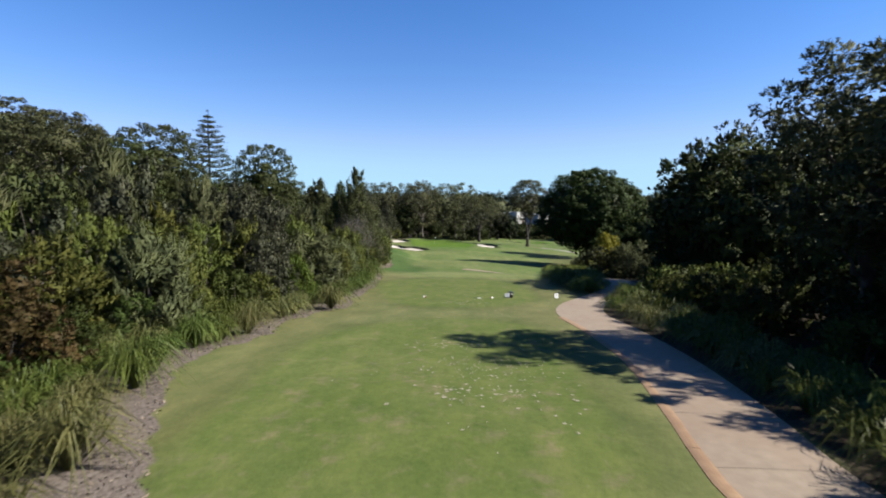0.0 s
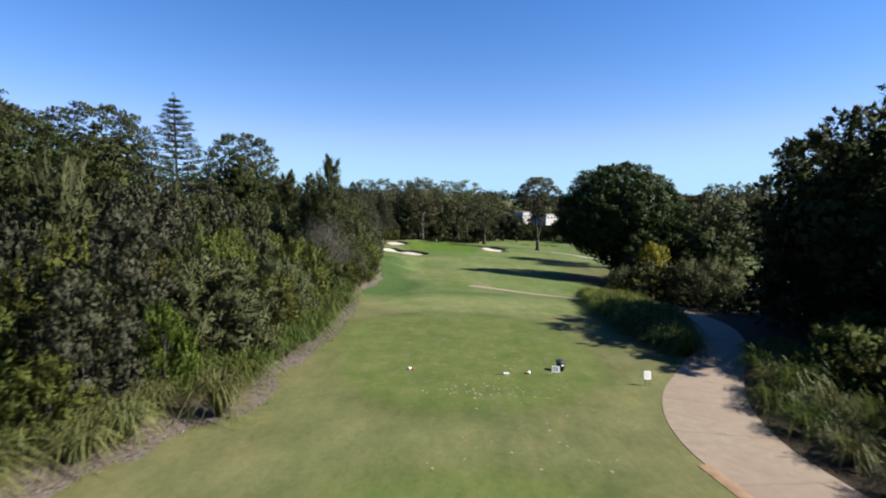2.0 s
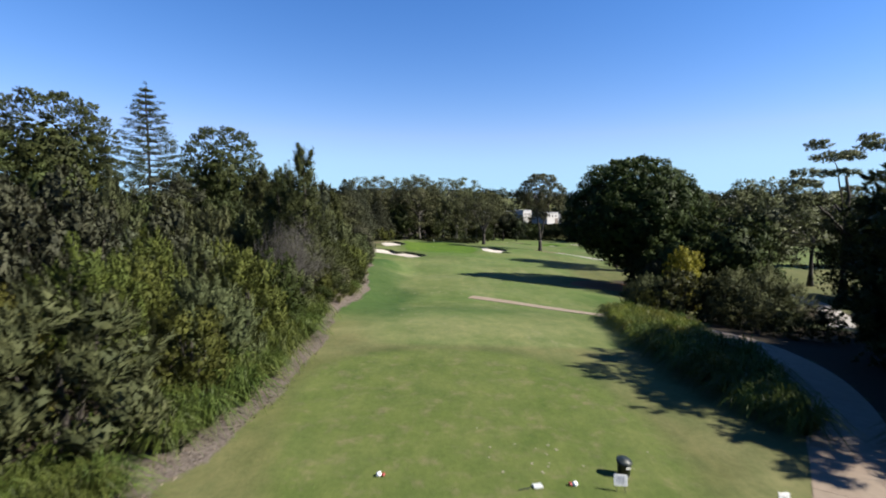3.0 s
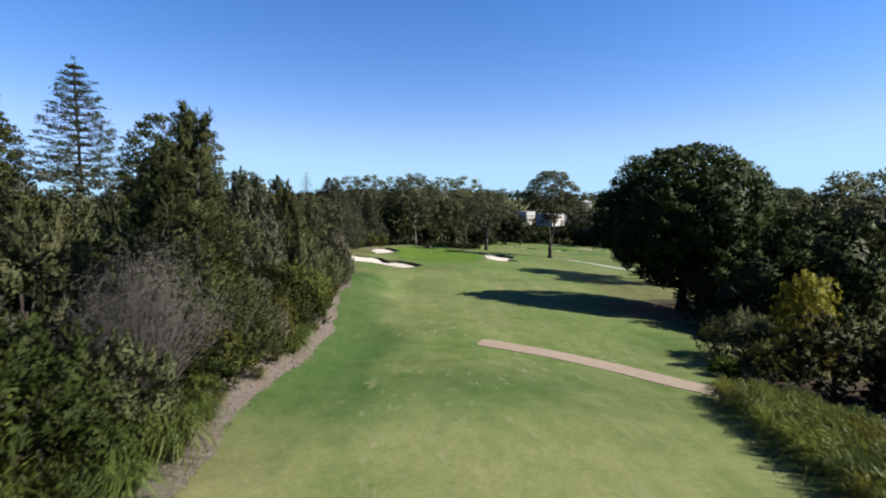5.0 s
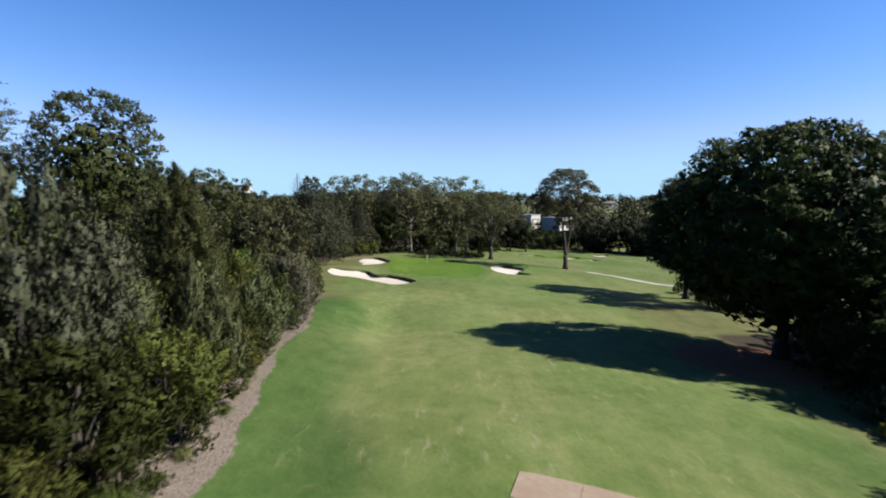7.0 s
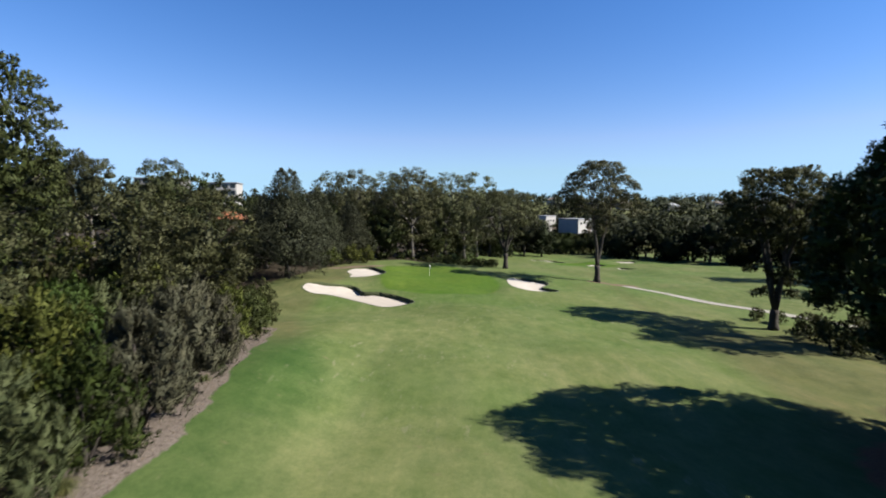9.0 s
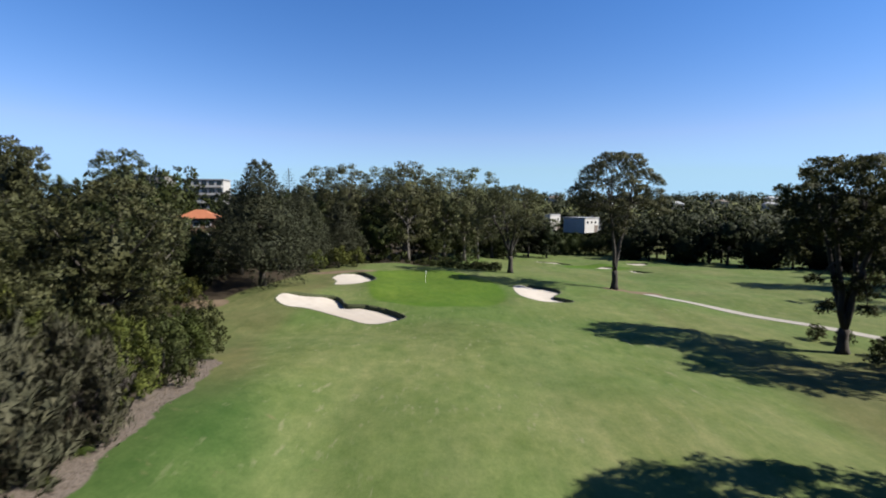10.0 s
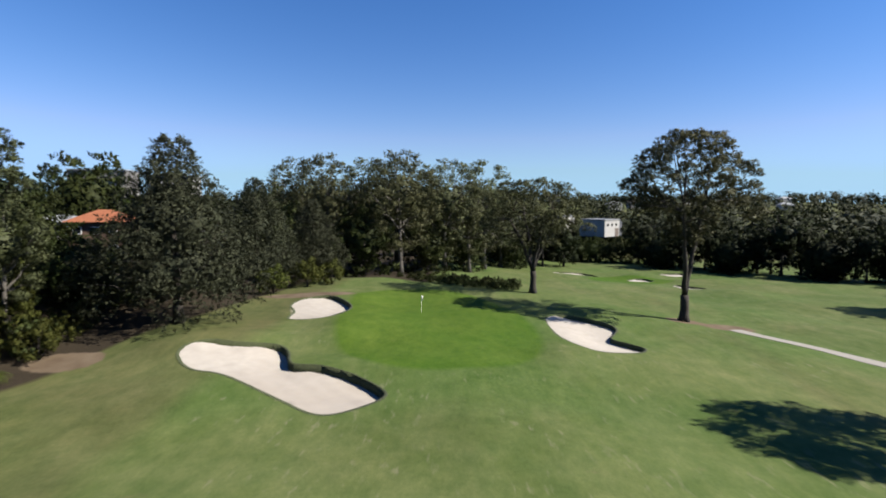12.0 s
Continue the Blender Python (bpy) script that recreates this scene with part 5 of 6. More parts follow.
rank(6, 126, 7.0, 21, 27, 9.5, 12.5, 3.6, 4.6, ["back_dark", "back_olive", "back_dark", "back_soft"])
# tall banksias over the front shrubs
bush("banksia", 77.4, 5.4, 11.6, 2.5)
bush("banksia", 81.4, 5.6, 9.8, 2.7)
bush("banksia", 84.6, 6.4, 9.4, 2.3)
rise = Stock(shrub(191, 4.0, 2.6, LEAF_DARK, "dark undergrowth shrub on the rise", 2400, 0.26, 0.45, 0.2, "undergrowth"), shrub(192, 3.6, 2.6, LEAF_OLIVE, "olive undergrowth shrub on the rise", 2400, 0.28, 0.35, 0.3, "undergrowth"))
for i in range(34):
    yy = 134 + (i % 17) * 4.4 + rs.uniform(-1.5, 1.5)
    rise.place((-34.5 if i < 17 else -42) - rs.uniform(0, 5) - max(0, 150 - yy) * 0.1, yy, size=rs.uniform(0.7, 1.3))
put(bare_shrub(91, 6.4, 3.1, "dry grey shrub of bare crowded twigs"), -11.4, 61.6)
put(bare_shrub(92, 2.2, 1.6, "low dry grey shrub of bare twigs"), -16.8, 118)
round_gum = gum_tree(94, 12.5, 4.4, "round-headed young gum at the bank's end", 12000, leaf=LEAF_GUM, bark=BARK_DARK, size=0.30, lobes_n=40, base=0.1)
put(round_gum, -20.4, 124.2, 0, 1.03)
again(round_gum, -20.2, 113.6, 90, 0.98)
again(round_gum, -22.5, 103, 40, 0.96)
again(round_gum, -24, 128, 200, 0.9)

# shrubs on the right
right = Stock(*[shrub(101 + i, 4.0, 2.4, LEAF_DARK, "dark shaded shrub under the trees", 4200, 0.22, 0.4, 0.2, "shaded shrubs") for i in range(2)])
for x, y, s in ((22.0, 68.6, 1.3), (24.6, 66.6, 1.2), (22.6, 74.0, 0.85), (26, 76, 1.0), (14.5, 13, 0.6), (15.5, 18, 0.7), (15, 23, 0.75), (15.8, 28, 0.8), (17, 33, 0.85), (20, 38, 0.9), (22.5, 43, 1.0), (24.5, 49, 1.05), (18.5, 15, 0.95), (19, 22, 1.0), (20.5, 30, 1.0), (24, 36, 1.1), (27, 44, 1.2), (31.5, 58.6, 0.8), (29.5, 67, 0.85), (31, 84, 1.1), (34, 92, 1.25), (37, 98, 1.2), (38, 86, 1.3), (40, 112, 1.0), (36, 79, 1.2), (28, 90, 0.95), (29.6, 93.6, 1.1), (27, 86.2, 0.75), (32, 97.5, 1.2), (34.5, 100.5, 1.2), (36.5, 105, 1.2), (22.8, 59.5, 0.5), (24.2, 58.0, 0.55), (22.6, 62.5, 0.5), (25.5, 56.5, 0.6), (43.6, 149.6, 0.5), (45.2, 147.6, 0.5), (53, 140, 0.6), (57, 133, 0.7), (46.4, 141.4, 0.62), (49.2, 139.6, 0.75), (47.6, 136.4, 0.7), (50.6, 134.0, 0.85), (45.2, 143.2, 0.4), (52.6, 136.6, 0.8), (48.6, 132.6, 0.7), (43.6, 139.6, 0.9), (43.0, 135.8, 0.85), (42.2, 132.0, 0.8)):
    right.place(x, y, size=s)
put(shrub(111, 7.0, 2.9, LEAF_GOLD, "golden yellow-green leafy shrub among dark ones", 13000, 0.16, 0.4, 0.2, lobes_n=18), 25.0, 75.0, 0, 0.8, 0.0, 1.45)
put(shrub(112, 5.4, 4.0, LEAF_SHEOAK, "large rounded grey-green shrub by the path", 26000, 0.24, 0.11, 0.6, lobes_n=22, plume=0.9), 26, 64.5, 0, 1.05, 0.5)
put(shrub(113, 2.8, 2.8, LEAF_SHEOAK, "low rounded grey-green shrub at the turf edge", 6000, 0.26, 0.14, 0.6, lobes_n=14), 26.8, 88)
put(shrub(114, 4.4, 3.4, LEAF_SHEOAK, "rounded grey-green shrub at the bend of the turf", 22000, 0.24, 0.10, 0.5, lobes_n=20, plume=0.8), 23.3, 78.2, 0, 0.96)
put(shrub(119, 3.6, 2.2, LEAF_OLIVE, "olive shrub in front of the golden one", 9000, 0.15, 0.25, 0.4), 21.0, 72.0, 0, 0.85)
put(shrub(120, 1.4, 1.2, LEAF_BRIGHT, "small bright green shrub at the turf edge", 3000, 0.12, 0.3, 0.4), 18.8, 73.4)
put(shrub(116, 1.6, 1.5, LEAF_GOLD, "low yellow-green bush at the turf edge", 3000, 0.12, 0.3, 0.4), 25.0, 85.8)
beside = Stock(*[shrub(401 + i, 3.2, 2.0, LEAF_OLIVE, "olive shrub with layered sprays beside the cart path", 9000, 0.15, 0.22, 0.1, "path shrubs", lobes_n=14) for i in range(2)])
for x, y, k in ((14.6, 28.6, 0.95), (17.4, 30.6, 1.15), (14.4, 22.6, 0.85), (16.6, 25.4, 1.2), (14.6, 16.6, 0.8), (16.2, 35.2, 1.0), (19.0, 38.2, 1.1), (14.2, 11.4, 0.8), (17.0, 12.0, 1.1)):
    beside.place(x, y, size=k)
put(shrub(117, 2.6, 1.7, LEAF_OLIVE, "olive rounded shrub beside the path tussocks", 6000, 0.14, 0.25, 0.4), 15.4, 32.5)
put(shrub(118, 3.2, 2.0, LEAF_OLIVE, "olive shrub with a sunlit top beside the path", 6000, 0.14, 0.25, 0.4), 18.6, 36.0)
put(shrub(115, 5.6, 2.8, LEAF_GREY, "grey flowering shrub under the pine", 11000, 0.16, 0.32, 0.5, lobes_n=16), 29.2, 89.5)

# shrubs behind the green
back = Stock(*[shrub(121 + i, 2.3, 1.9, LEAF_DARK, "clipped dark shrub in the bed behind the green", 2600, 0.24, 0.4, 0.2, "bed behind the green") for i in range(2)])
for i in range(9):
    back.place(-4.5 + i * 2.0, 213 - i * 1.35 + rs.uniform(-0.6, 0.6), size=rs.uniform(0.75, 1.05))
for i in range(6):
    back.place(-9 + i * 2.2, 218 + rs.uniform(-1, 1), size=rs.uniform(0.5, 0.7))
edge_bush = Stock(shrub(131, 5.0, 3.0, LEAF_OLIVE, "olive bushy shrub beside the she-oaks", 6500, 0.22, 0.32, 0.3))
for x, y, s in ((-22, 197, 1.0), (-19, 201, 0.9), (-25, 190, 0.9), (-40, 158, 0.7), (-38, 150, 0.6), (-42, 152, 0.7), (-41, 164, 0.8), (-35, 154, 0.75), (-34, 159, 0.7), (-38, 161, 0.9), (-33.5, 148, 0.6), (-44, 158, 1.0)):
    edge_bush.place(x, y, size=s)

# strap-leaved tussocks
TUSSOCKS = [(strap_mesh(140 + i, 0.95, 0.9, 230, LEAF_STRAP), "green strap-leaved tussock spilling over mulch") for i in range(3)] + [(strap_mesh(150 + i, 0.9, 0.85, 220, LEAF_STRAW), "pale yellowing strap-leaved tussock") for i in range(2)] + [(strap_mesh(155 + i, 0.9, 0.85, 220, LEAF_STRAP_LIT), "strap-leaved tussock in the hedge, sunlight put into its yellow-green colour") for i in range(2)]


def tussock(x, y, size, k=None):
    me, label = TUSSOCKS[rs.randrange(5) if k is None else k]
    ob = new("tussock", me)
    ob.matrix_basis = pose(x, y, ground_z(x, y), 0, 0, rs.uniform(0, 360)) @ Matrix.Diagonal((size, size, size * rs.uniform(0.85, 1.15), 1))
    return tagged(ob, label, "grass", "tussocks")


y = 4.0
while y < 58:
    mixed = (0, 3, 4, 3, 4, 2) if y < 15 else (0, 1, 2, 3, 4, 2) if y < 24 else (3, 4, 4, 0) if y < 34 else (0, 1, 2, 2, 1, 0)
    for off, chance in ((1.8 if y < 15 else 1.15, 1.0), (3.4 if y < 15 else 2.9, 0.95), (5.0, 0.9 if y < 15 else 0.0)):
        if rs.random() < chance:
            tussock(bank(y) - off - rs.uniform(-0.25, 0.25), y + rs.uniform(-0.5, 0.5), rs.uniform(1.35, 1.85), rs.choice(mixed))
    y += rs.uniform(1.75, 2.15)
while y < 128:
    if rs.random() < 0.5:
        tussock(bank(y) - rs.uniform(0.7, 1.2), y, rs.uniform(0.5, 0.9))
    y += rs.uniform(1.0, 2.2)
for y in np.arange(5, 41, 2.0):
    x = float(np.interp(y, PATH_Y, PATH_X)) + 2.0
    tussock(x + rs.uniform(0, 0.5), float(y), rs.uniform(1.2, 1.6), rs.choice((0, 1, 2, 4)))
    tussock(x + rs.uniform(1.5, 2.2), float(y) + 0.9, rs.uniform(1.3, 1.7), rs.choice((0, 1, 2, 4)))
for x, y in ((-9.0, 58.3), (-9.1, 59.6), (-9.3, 60.8), (-9.4, 62.0), (-10.2, 59.2), (-10.4, 60.6)):
    tussock(x, y, rs.uniform(0.7, 1.0), rs.choice((0, 3, 4)))
for x, y in ((-8.7, 72.6), (-8.9, 73.8), (-9.0, 74.9), (-9.9, 73.2), (-10.0, 74.4), (-8.6, 71.5)):
    tussock(x, y, rs.uniform(1.0, 1.4), rs.choice((0, 1, 2)))
for i in range(16):
    tussock(-35.5 + rs.uniform(-3.0, 3.0), 151 + rs.uniform(-3.0, 4.0), rs.uniform(0.9, 1.3), rs.choice((0, 3, 4)))
# the broad low hedge of strap leaves that fills the ground between tee and path
for y in np.arange(40.2, 66.4, 1.08):
    x0 = float(np.interp(y, [40, 43, 48, 53, 57, 61, 66], [11.6, 11.0, 10.9, 11.2, 12.2, 12.8, 13.8]))
    x1 = min(float(np.interp(y, PATH_Y, PATH_X)) - 1.7, x0 + float(np.interp(y, [40, 48, 60, 66], [1.0, 4.6, 4.6, 2.4])))
    for x in np.arange(x0 + 0.75, max(x1, x0 + 0.8), 1.12):
        # beyond y = 52 the lighter leaf colour paints the hedge's sunlit half
        tussock(float(x) + rs.uniform(-0.2, 0.2), float(y) + rs.uniform(-0.2, 0.2), rs.uniform(1.45, 1.7), rs.choice((0, 1, 2, 2, 1) if y < 52 else (5, 5, 6, 0)))


# ------------------------------------------------------------------ the tee
PAINT_WHITE = grainy("white_board", (0.72, 0.72, 0.72), (0.82, 0.82, 0.82), 4.0, 0.5, 0.02, 0.002, dull=0.8)
PLASTIC_DARK = grainy("dark_green_plastic", (0.010, 0.020, 0.014), (0.022, 0.036, 0.026), 5.0, 0.45, 0.05, 0.004)
PAINT_RED = grainy("red_paint", (0.45, 0.03, 0.02), (0.58, 0.05, 0.03), 6.0, 0.45, 0.02, 0.002)
METAL = grainy("dull_metal", (0.30, 0.30, 0.30), (0.42, 0.42, 0.42), 12.0, 0.4, 0.05, 0.002, metal=0.8)
PALE_PLATE = grainy("pale_grey_plate", (0.42, 0.45, 0.44), (0.55, 0.58, 0.56), 9.0, 0.6, 0.05, 0.004, dull=0.7)
GREY_PRINT = grainy("grey_print", (0.20, 0.21, 0.22), (0.28, 0.29, 0.30), 6.0, 0.6, 0.0, 0.001)


def box_bm(sx, sy, sz, bevel=0.0, at=(0, 0, 0)):
    bm = bmesh.new()
    bmesh.ops.create_cube(bm, size=1.0)
    bmesh.ops.scale(bm, vec=(sx, sy, sz), verts=bm.verts)
    if bevel:
        bmesh.ops.bevel(bm, geom=list(bm.edges), offset=bevel, segments=2, affect="EDGES")
    bmesh.ops.translate(bm, vec=at, verts=bm.verts)
    return bm


def turned(profile, sides=20):
    """A turned solid from (radius, height) pairs."""
    bm = bmesh.new()
    rings = [[bm.verts.new((r * math.cos(2 * math.pi * i / sides), r * math.sin(2 * math.pi * i / sides), z)) for i in range(sides)] for r, z in profile]
    for a, b in zip(rings, rings[1:]):
        for i in range(sides):
            bm.faces.new((a[i], a[(i + 1) % sides], b[(i + 1) % sides], b[i]))
    bm.faces.new(list(reversed(rings[0])))
    bm.faces.new(rings[-1])
    return bm


def tee_marker(x, y, turn):
    root = tagged(new("tee_marker"), "small white and red tee marker on the grass", "tee marker", "tee markers")
    part("head", turned([(0.02, 0.0), (0.10, 0.01), (0.125, 0.07), (0.115, 0.13), (0.07, 0.17), (0.01, 0.185)], 16), PAINT_WHITE, root, "white rounded head", True)
    cap = part("tail", turned([(0.02, 0.0), (0.085, 0.01), (0.10, 0.06), (0.07, 0.12), (0.01, 0.13)], 14), PAINT_RED, root, "red rounded end", True)
    cap.matrix_basis = pose(0.19, 0, 0)
    root.matrix_basis = pose(x, y, ground_z(x, y), 0, 0, turn) @ Matrix.Diagonal((0.62, 0.62, 0.62, 1))


tee_marker(-1.45, 37.4, 0)
tee_marker(3.75, 37.0, 180)


def sand_bin(x, y):
    root = tagged(new("sand_bin"), "dark green round divot sand bin on the tee", "bin")
    part("drum", turned([(0.17, 0.0), (0.19, 0.02), (0.225, 0.42), (0.235, 0.44), (0.235, 0.46), (0.20, 0.47)], 24), PLASTIC_DARK, root, "", True)
    lid = part("lid", turned([(0.245, 0.0), (0.25, 0.02), (0.18, 0.04), (0.10, 0.09), (0.02, 0.095)], 24), PLASTIC_DARK, root, "", True)
    lid.matrix_basis = pose(0, 0, 0.45, 14, 0, 20)
    lab = part("sticker", box_bm(0.16, 0.004, 0.07, 0.0), PAINT_WHITE, root, "pale printed sticker")
    lab.matrix_basis = pose(0.06, -0.222, 0.33, 4, 0, 15)
    root.matrix_basis = pose(x, y, ground_z(x, y), 0, 0, 0) @ Matrix.Diagonal((0.86, 0.86, 0.86, 1))


sand_bin(5.25, 37.6)


def notice(x, y, turn, w, h, lift, back):
    """A white board on two short stakes, leaning back."""
    root = tagged(new("tee_sign"), "small white notice board on short metal stakes", "sign")
    part("board", box_bm(w, 0.018, h, 0.004, (0, 0, lift + h / 2)), PAINT_WHITE, root)
    for i in range(4):
        bar = part("print_line", box_bm(w * (0.72 - 0.12 * (i % 2)), 0.004, h * 0.035, 0.0), GREY_PRINT, root, "faint grey line of print")
        bar.matrix_basis = pose(0, -0.0115, lift + h * (0.78 - 0.17 * i))
    for sx in (-1, 1):
        st = part("stake", box_bm(0.016, 0.016, lift + 0.18, 0.002, (0, 0, (lift + 0.18) / 2 - 0.1)), METAL, root)
        st.matrix_basis = pose(sx * w * 0.32, 0.018, 0)
    root.matrix_basis = pose(x, y, ground_z(x, y), back, 0, turn)


notice(4.85, 36.7, -8, 0.34, 0.28, 0.16, -14)
notice(8.35, 35.65, 7, 0.28, 0.34, 0.26, -10)


def divot_tool(x, y):
    root = tagged(new("tee_plaque"), "low grey plaque with a dark rod on the tee", "plaque")
    part("plate", box_bm(0.26, 0.20, 0.05, 0.015, (0, 0, 0.025)), PALE_PLATE, root, "pale grey plate")
    rod = part("rod", turned([(0.012, 0), (0.012, 0.34)], 8), PLASTIC_DARK, root, "dark thin rod")
    rod.matrix_basis = pose(-0.2, -0.05, 0.03, 0, -86, 10)
    root.matrix_basis = pose(x, y, ground_z(x, y), 0, 0, 10)


divot_tool(2.75, 36.9)

# sand-filled scars on the tees
rd = np.random.default_rng(3)
scars = []
for cx, cy, sx, sy, n, s in ((1.8, 34.6, 2.6, 0.7, 60, 0.045), (0.6, 22.0, 2.2, 1.2, 40, 0.05), (0.5, 15.0, 1.6, 0.6, 24, 0.07), (1.8, 17.5, 2.4, 1.6, 150, 0.034), (1.6, 14.6, 2.4, 0.8, 60, 0.040), (1.6, 12.5, 1.8, 1.2, 14, 0.04), (1.4, 21.5, 2.8, 0.8, 80, 0.035), (3, 38.5, 2.0, 1.5, 18, 0.04), (0.4, 18.0, 3.0, 3.0, 30, 0.04), (2.2, 29.5, 3.0, 2.0, 24, 0.04)):
    for _ in range(n):
        x, y = cx + rd.normal() * sx * 0.6, cy + rd.normal() * sy * 0.6
        a, l = rd.uniform(-0.5, 0.5), s * rd.uniform(0.6, 1.8)
        u = np.array([math.cos(a) * l, math.sin(a) * l])
        v = np.array([-u[1], u[0]]) * rd.uniform(0.5, 1.0)
        z = lambda p: ground_z(p[0], p[1]) + 0.012
        scars.append([(*p, z(p)) for p in (np.array([x, y]) - u, np.array([x, y]) + v, np.array([x, y]) + u, np.array([x, y]) - v)])
SCAR = grainy("dry_divot_sand", (0.40, 0.36, 0.24), (0.54, 0.50, 0.37), 20.0, 0.95, 0.2, 0.01)
tagged(new("divot_sand", quads_mesh("divot_sand", np.array(scars), SCAR)), "scattered sand-filled divots on the tee turf", "divots", kind="stuff")

# bark chips on the mulch strip
chips = []
for _ in range(9000):
    y = rd.uniform(6, 130)
    x = bank(y) - rd.uniform(-0.12, 1.5)
    p = np.array([x, y, ground_z(x, y) + 0.03])
    u, v = unit(rd.normal(size=3)) * rd.uniform(0.03, 0.09), unit(rd.normal(size=3)) * rd.uniform(0.012, 0.035)
    u[2] *= 0.4
    chips.append([p - u, p + v, p + u, p - v])
CHIP = leafy("bark_chips", (0.12, 0.085, 0.065), (0.42, 0.345, 0.29), 0.9, 0.0)
tagged(new("bark_mulch", quads_mesh("bark_mulch", np.array(chips), CHIP)), "grey-brown bark chip mulch along the bank", "mulch", kind="stuff")


# ------------------------------------------------------------------ flag
def flagstick(x, y):
    root = tagged(new("flagstick"), "thin flagstick with a limp white flag on the green", "flag")
    part("pole", turned([(0.012, -0.1), (0.012, 1.2), (0.010, 2.15), (0.004, 2.17)], 8), PAINT_WHITE, root)
    verts, faces = [], []
    for i in range(7):
        for j in range(6):
            u, v = i / 6, j / 5
            verts.append((0.012 + 0.20 * u * (1 - 0.25 * v), 0.05 * math.sin(u * 9 + v), 2.12 - 0.62 * v - 0.10 * u))
    for i in range(6):
        for j in range(5):
            a = i * 6 + j
            faces.append((a, a + 1, a + 7, a + 6))
    me = mesh_of("flag", verts, faces, PAINT_WHITE, True)
    fl = part("flag", me, None, root)
    so = fl.modifiers.new("thick", "SOLIDIFY")
    so.thickness = 0.004
    part("cup", turned([(0.054, -0.08), (0.054, 0.012)], 16), PAINT_WHITE, root)
    root.matrix_basis = pose(x, y, ground_z(x, y), 0, 0, 0)


flagstick(-2.8, 179.5)


# ------------------------------------------------------------------ far buildings
WALL_PALE = grainy("pale_render", (0.70, 0.68, 0.65), (0.80, 0.79, 0.76), 0.8, 0.85, 0.1, 0.02)
WALL_BRICK = grainy("brown_brick", (0.22, 0.13, 0.09), (0.32, 0.20, 0.14), 4.0, 0.9, 0.3, 0.02)
WALL_GREY = grainy("grey_render", (0.30, 0.29, 0.27), (0.40, 0.38, 0.36), 0.8, 0.85, 0.1, 0.02)
WALL_DARK = grainy("dark_cladding", (0.08, 0.09, 0.11), (0.13, 0.14, 0.16), 1.2, 0.7, 0.1, 0.02)
ROOF_ORANGE = grainy("orange_tiles", (0.52, 0.155, 0.06), (0.68, 0.24, 0.10), 3.0, 0.85, 0.4, 0.03)
ROOF_DULL = grainy("weathered_roof", (0.20, 0.15, 0.12), (0.30, 0.24, 0.20), 2.0, 0.9, 0.2, 0.02)
ROOF_GREY = grainy("grey_sheet_roof", (0.45, 0.46, 0.48), (0.62, 0.63, 0.65), 1.2, 0.6, 0.1, 0.02)
GLASS = grainy("dark_window_glass", (0.015, 0.02, 0.025), (0.03, 0.04, 0.05), 2.0, 0.12, 0.0, 0.001)


def house(x, y, z, w, d, h, roof_h, wall, roof, turn, label, floors=2, cols=4):
    root = tagged(new("house"), label, "house")
    part("wall", box_bm(w, d, h, 0.03, (0, 0, h / 2)), wall, root)
    bm = bmesh.new()
    e = 0.5
    lo = [bm.verts.new(p) for p in ((-w / 2 - e, -d / 2 - e, h + 0.01), (w / 2 + e, -d / 2 - e, h + 0.01), (w / 2 + e, d / 2 + e, h + 0.01), (-w / 2 - e, d / 2 + e, h + 0.01))]
    hi = [bm.verts.new((-w / 2 + d / 2 * 0.8, 0, h + roof_h)), bm.verts.new((w / 2 - d / 2 * 0.8, 0, h + roof_h))]
    for f in ((lo[0], lo[1], hi[1], hi[0]), (lo[2], lo[3], hi[0], hi[1]), (lo[1], lo[2], hi[1]), (lo[3], lo[0], hi[0]), (lo[3], lo[2], lo[1], lo[0])):
        bm.faces.new(f)
    part("roof", bm, roof, root)
    for f in range(floors):
        for c in range(cols):
            win = part("window", box_bm(w / cols * 0.5, 0.10, h / floors * 0.42, 0.01), PAINT_WHITE, root)
            win.matrix_basis = pose(-w / 2 + (c + 0.5) * w / cols, -d / 2 - 0.02, (f + 0.55) * h / floors)
            pane = part("pane", box_bm(w / cols * 0.42, 0.03, h / floors * 0.34), GLASS, win)
            pane.matrix_basis = pose(0, -0.05, 0)
    root.matrix_basis = pose(x, y, z, 0, 0, turn)


house(-43, 181, 0.2, 5.8, 5.4, 4.5, 1.5, WALL_BRICK, ROOF_ORANGE, 12, "brick house with an orange tiled roof among trees", 2, 3)
house(-51, 184, 0.2, 7.0, 6.0, 4.4, 0.8, WALL_PALE, ROOF_GREY, 5, "pale house with a light sheet roof among trees", 2, 3)


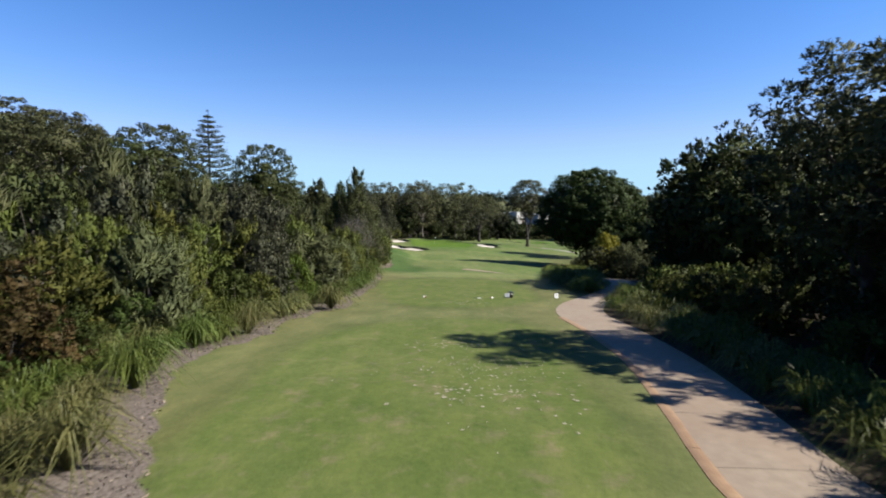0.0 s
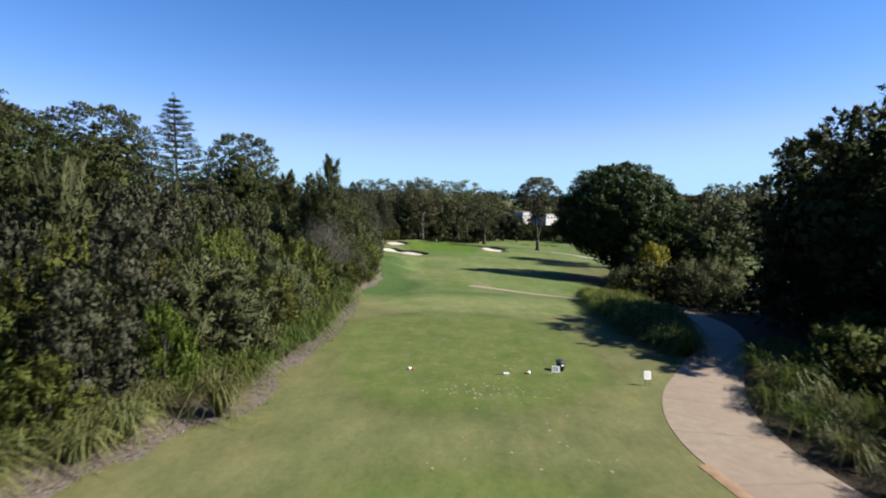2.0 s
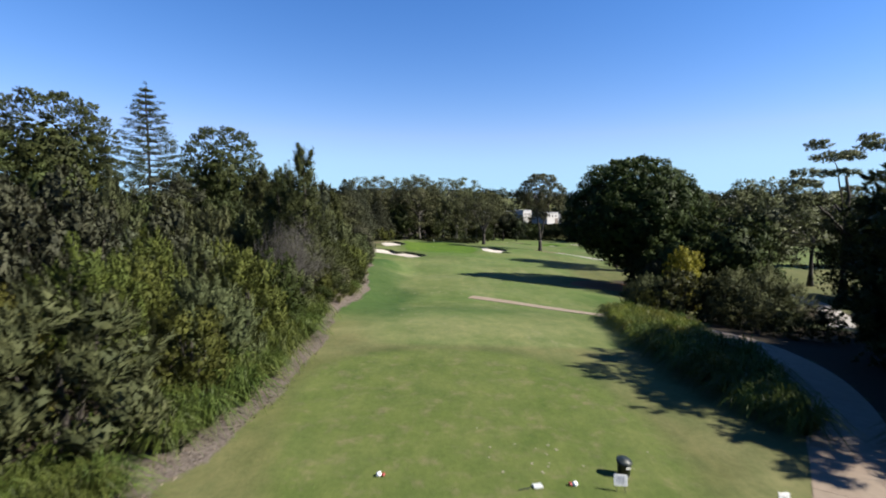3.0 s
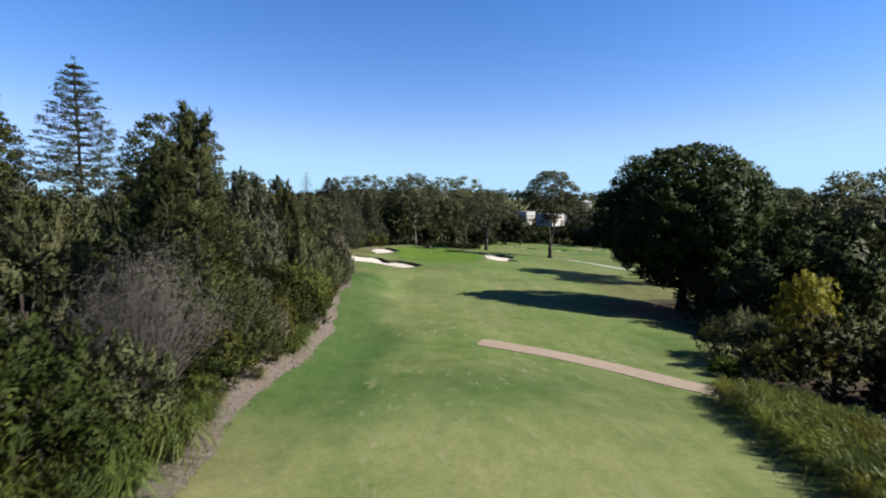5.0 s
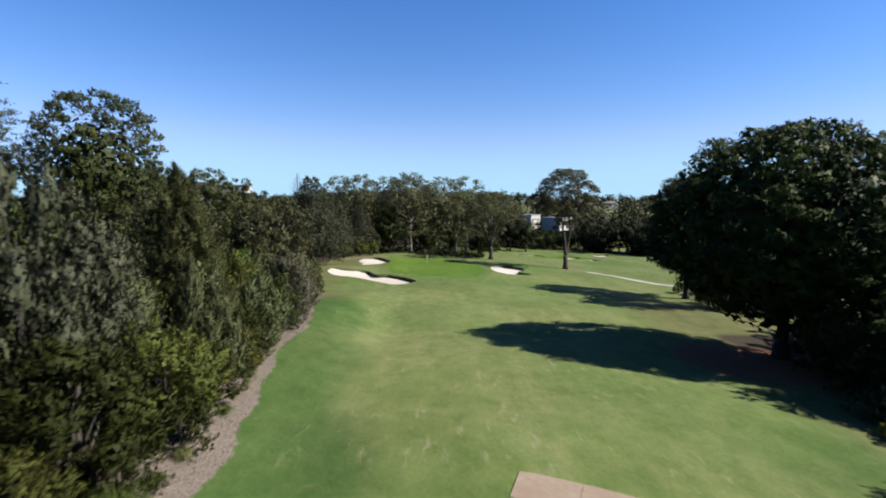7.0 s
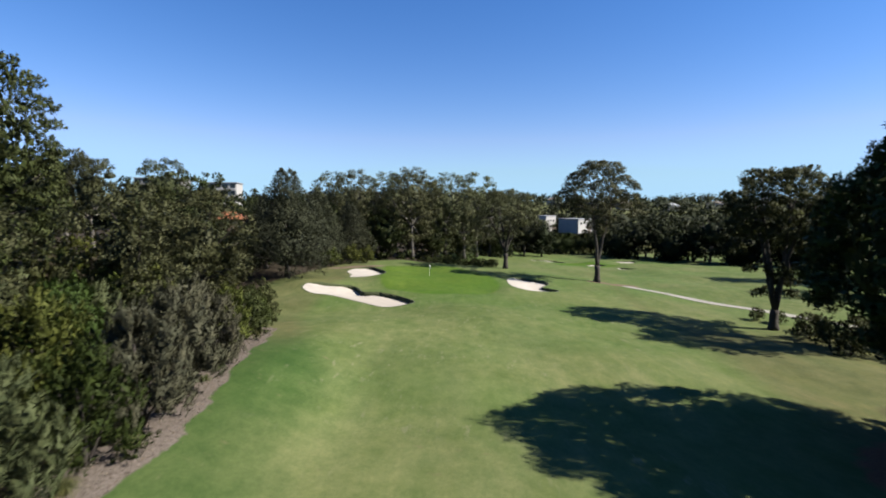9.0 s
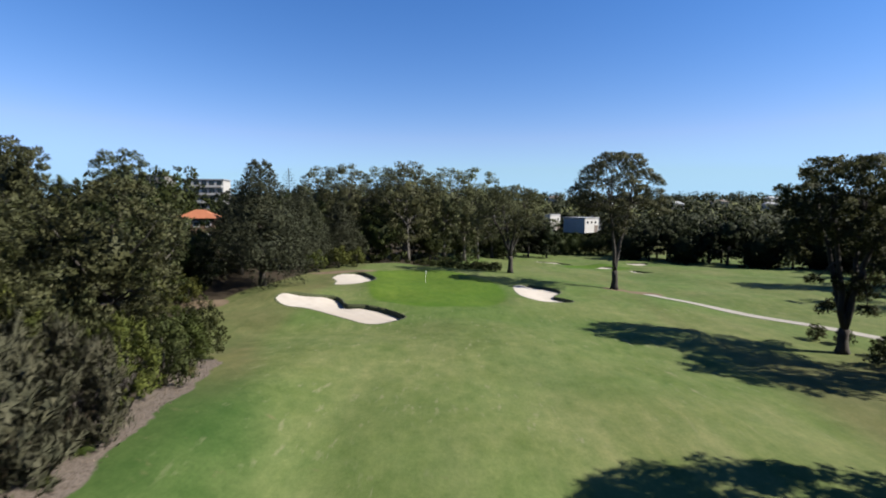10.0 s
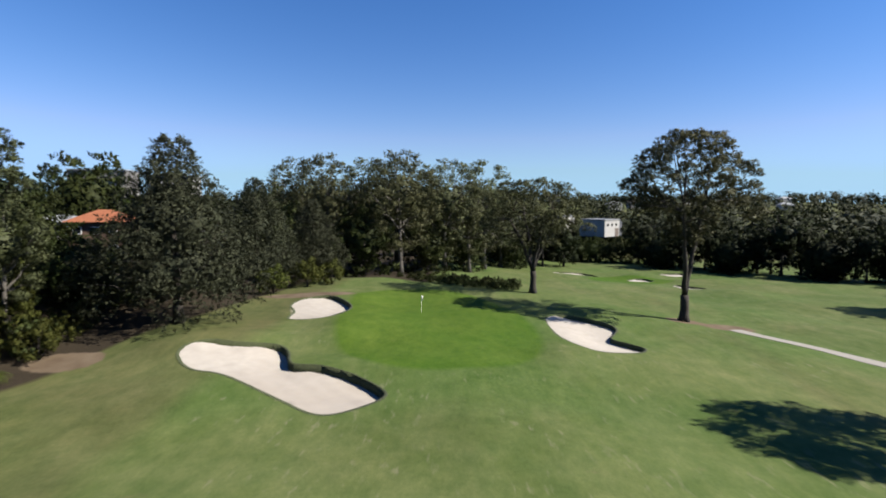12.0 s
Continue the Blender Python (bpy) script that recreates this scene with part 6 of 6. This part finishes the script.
def flat_block(x, y, z, w, d, floors, turn, label, cols=6, fh=3.1, wall=None):
    root = tagged(new("apartment_building"), label, "building")
    part("wall", box_bm(w, d, floors * fh, 0.03, (0, 0, floors * fh / 2)), wall or WALL_PALE, root)
    part("roof", box_bm(w + 0.8, d + 0.8, 0.4, 0.03, (0, 0, floors * fh + 0.2)), ROOF_GREY, root)
    for f in range(floors):
        slab = part("balcony", box_bm(w * 0.96, 1.4, 0.9, 0.03), wall or WALL_PALE, root)
        slab.matrix_basis = pose(0, -d / 2 - 0.72, f * fh + 0.46)
        for c in range(cols):
            win = part("window", box_bm(w / cols * 0.66, 0.12, fh * 0.55, 0.01), GLASS, root)
            win.matrix_basis = pose(-w / 2 + (c + 0.5) * w / cols, -d / 2 - 0.03, (f + 0.6) * fh)
    root.matrix_basis = pose(x, y, z, 0, 0, turn)


for x, y, k in ((16, 288, 0.72), (22, 290, 0.78), (28, 292, 0.74), (34, 296, 0.80), (40, 294, 0.76), (46, 290, 0.60), (51, 290, 0.62), (56, 289, 0.58), (61, 288, 0.62), (66, 286, 0.70)):
    again(dark_back, x, y, x * 50, k)
flat_block(-99, 300, 4.6, 15, 10, 4, 8, "white apartment building beyond the trees", 5)
flat_block(-126, 302, 3.4, 19, 12, 5, 10, "grey apartment building beyond the trees", 6, wall=WALL_GREY)


def shed(x, y, z, w, d, h, turn, label, dark=0.0):
    """A plain rendered building with a parapet, a sheet roof, a roller door and small windows."""
    root = tagged(new("warehouse"), label, "building")
    part("wall", box_bm(w, d, h, 0.03, (0, 0, h / 2)), WALL_PALE, root)
    part("roof", box_bm(w + 0.5, d + 0.5, 0.35, 0.05, (0, 0, h + 0.18)), ROOF_GREY, root, "pale sheet roof")
    if dark:
        part("annex", box_bm(dark, d * 0.8, h * 0.9, 0.03, (w / 2 + dark / 2 + 0.02, 0, h * 0.45)), WALL_DARK, root, "dark clad annex")
    for k in range(3):
        win = part("window", box_bm(1.1, 0.12, 0.9, 0.02), GLASS, root)
        win.matrix_basis = pose(w * (-0.3 + 0.28 * k), -d / 2 - 0.03, h * 0.72)
    door = part("door", box_bm(2.8, 0.10, 3.0, 0.02, (0, 0, 1.5)), ROOF_DULL, root, "grey roller door")
    door.matrix_basis = pose(w * 0.32, -d / 2 - 0.03, 0)
    root.matrix_basis = pose(x, y, z, 0, 0, turn)


shed(57.5, 302, -4.2, 11, 10, 6.0, 44, "white rendered building beyond the tree belt", 4.0)
shed(47.0, 322, -4.5, 9, 9, 7.2, 48, "white building with a pale roof beyond the trees")
shed(26, 322, -4.5, 34, 14, 6.4, 24, "low pale building with a long sheet roof beyond trees")


# ------------------------------------------------------------------ the wooded hills on the horizon
def far_woods():
    rng = np.random.default_rng(77)
    lobes = []
    for _ in range(2600):
        y = rng.uniform(330, 900) if rng.random() < 0.75 else rng.uniform(300, 420)
        x = rng.uniform(-0.95, 1.0) * (y * 0.95)
        if y < 330 and -20 < x < 120 or abs(x + 113) < 35 and y < 380:
            continue
        r = rng.uniform(4, 8)
        z = ground_z(x, y)
        lobes.append(((x, y, z + r * 0.55), (r, r, r * rng.uniform(0.8, 1.3))))
    lv = foliage(lobes, 80000, 3.2, 2.0, rng, clumps=14, spread=0.22, inner=0.3)
    return tagged(new("far_woods", leaf_mesh("far_woods", lv, LEAF_FAR)), "dark olive woods covering the distant hills", "woods", kind="stuff")


far_woods()
put(norfolk_pine(78, 38.0, 9.0, "distant norfolk pine above the woods", 3000), -98, 403)
for x, y, w, k in ((150, 560, 12, 0), (185, 600, 14, 1), (230, 590, 12, 0), (300, 640, 16, 1), (330, 600, 12, 0), (120, 640, 14, 1), (390, 690, 14, 0)):
    house(x, y, ground_z(x, y) + 0.6, w, 9, 6.0, 2.4, WALL_PALE, (ROOF_GREY, ROOF_DULL)[k], x % 40 - 20, "distant pale house on the wooded hill", 2, 4)
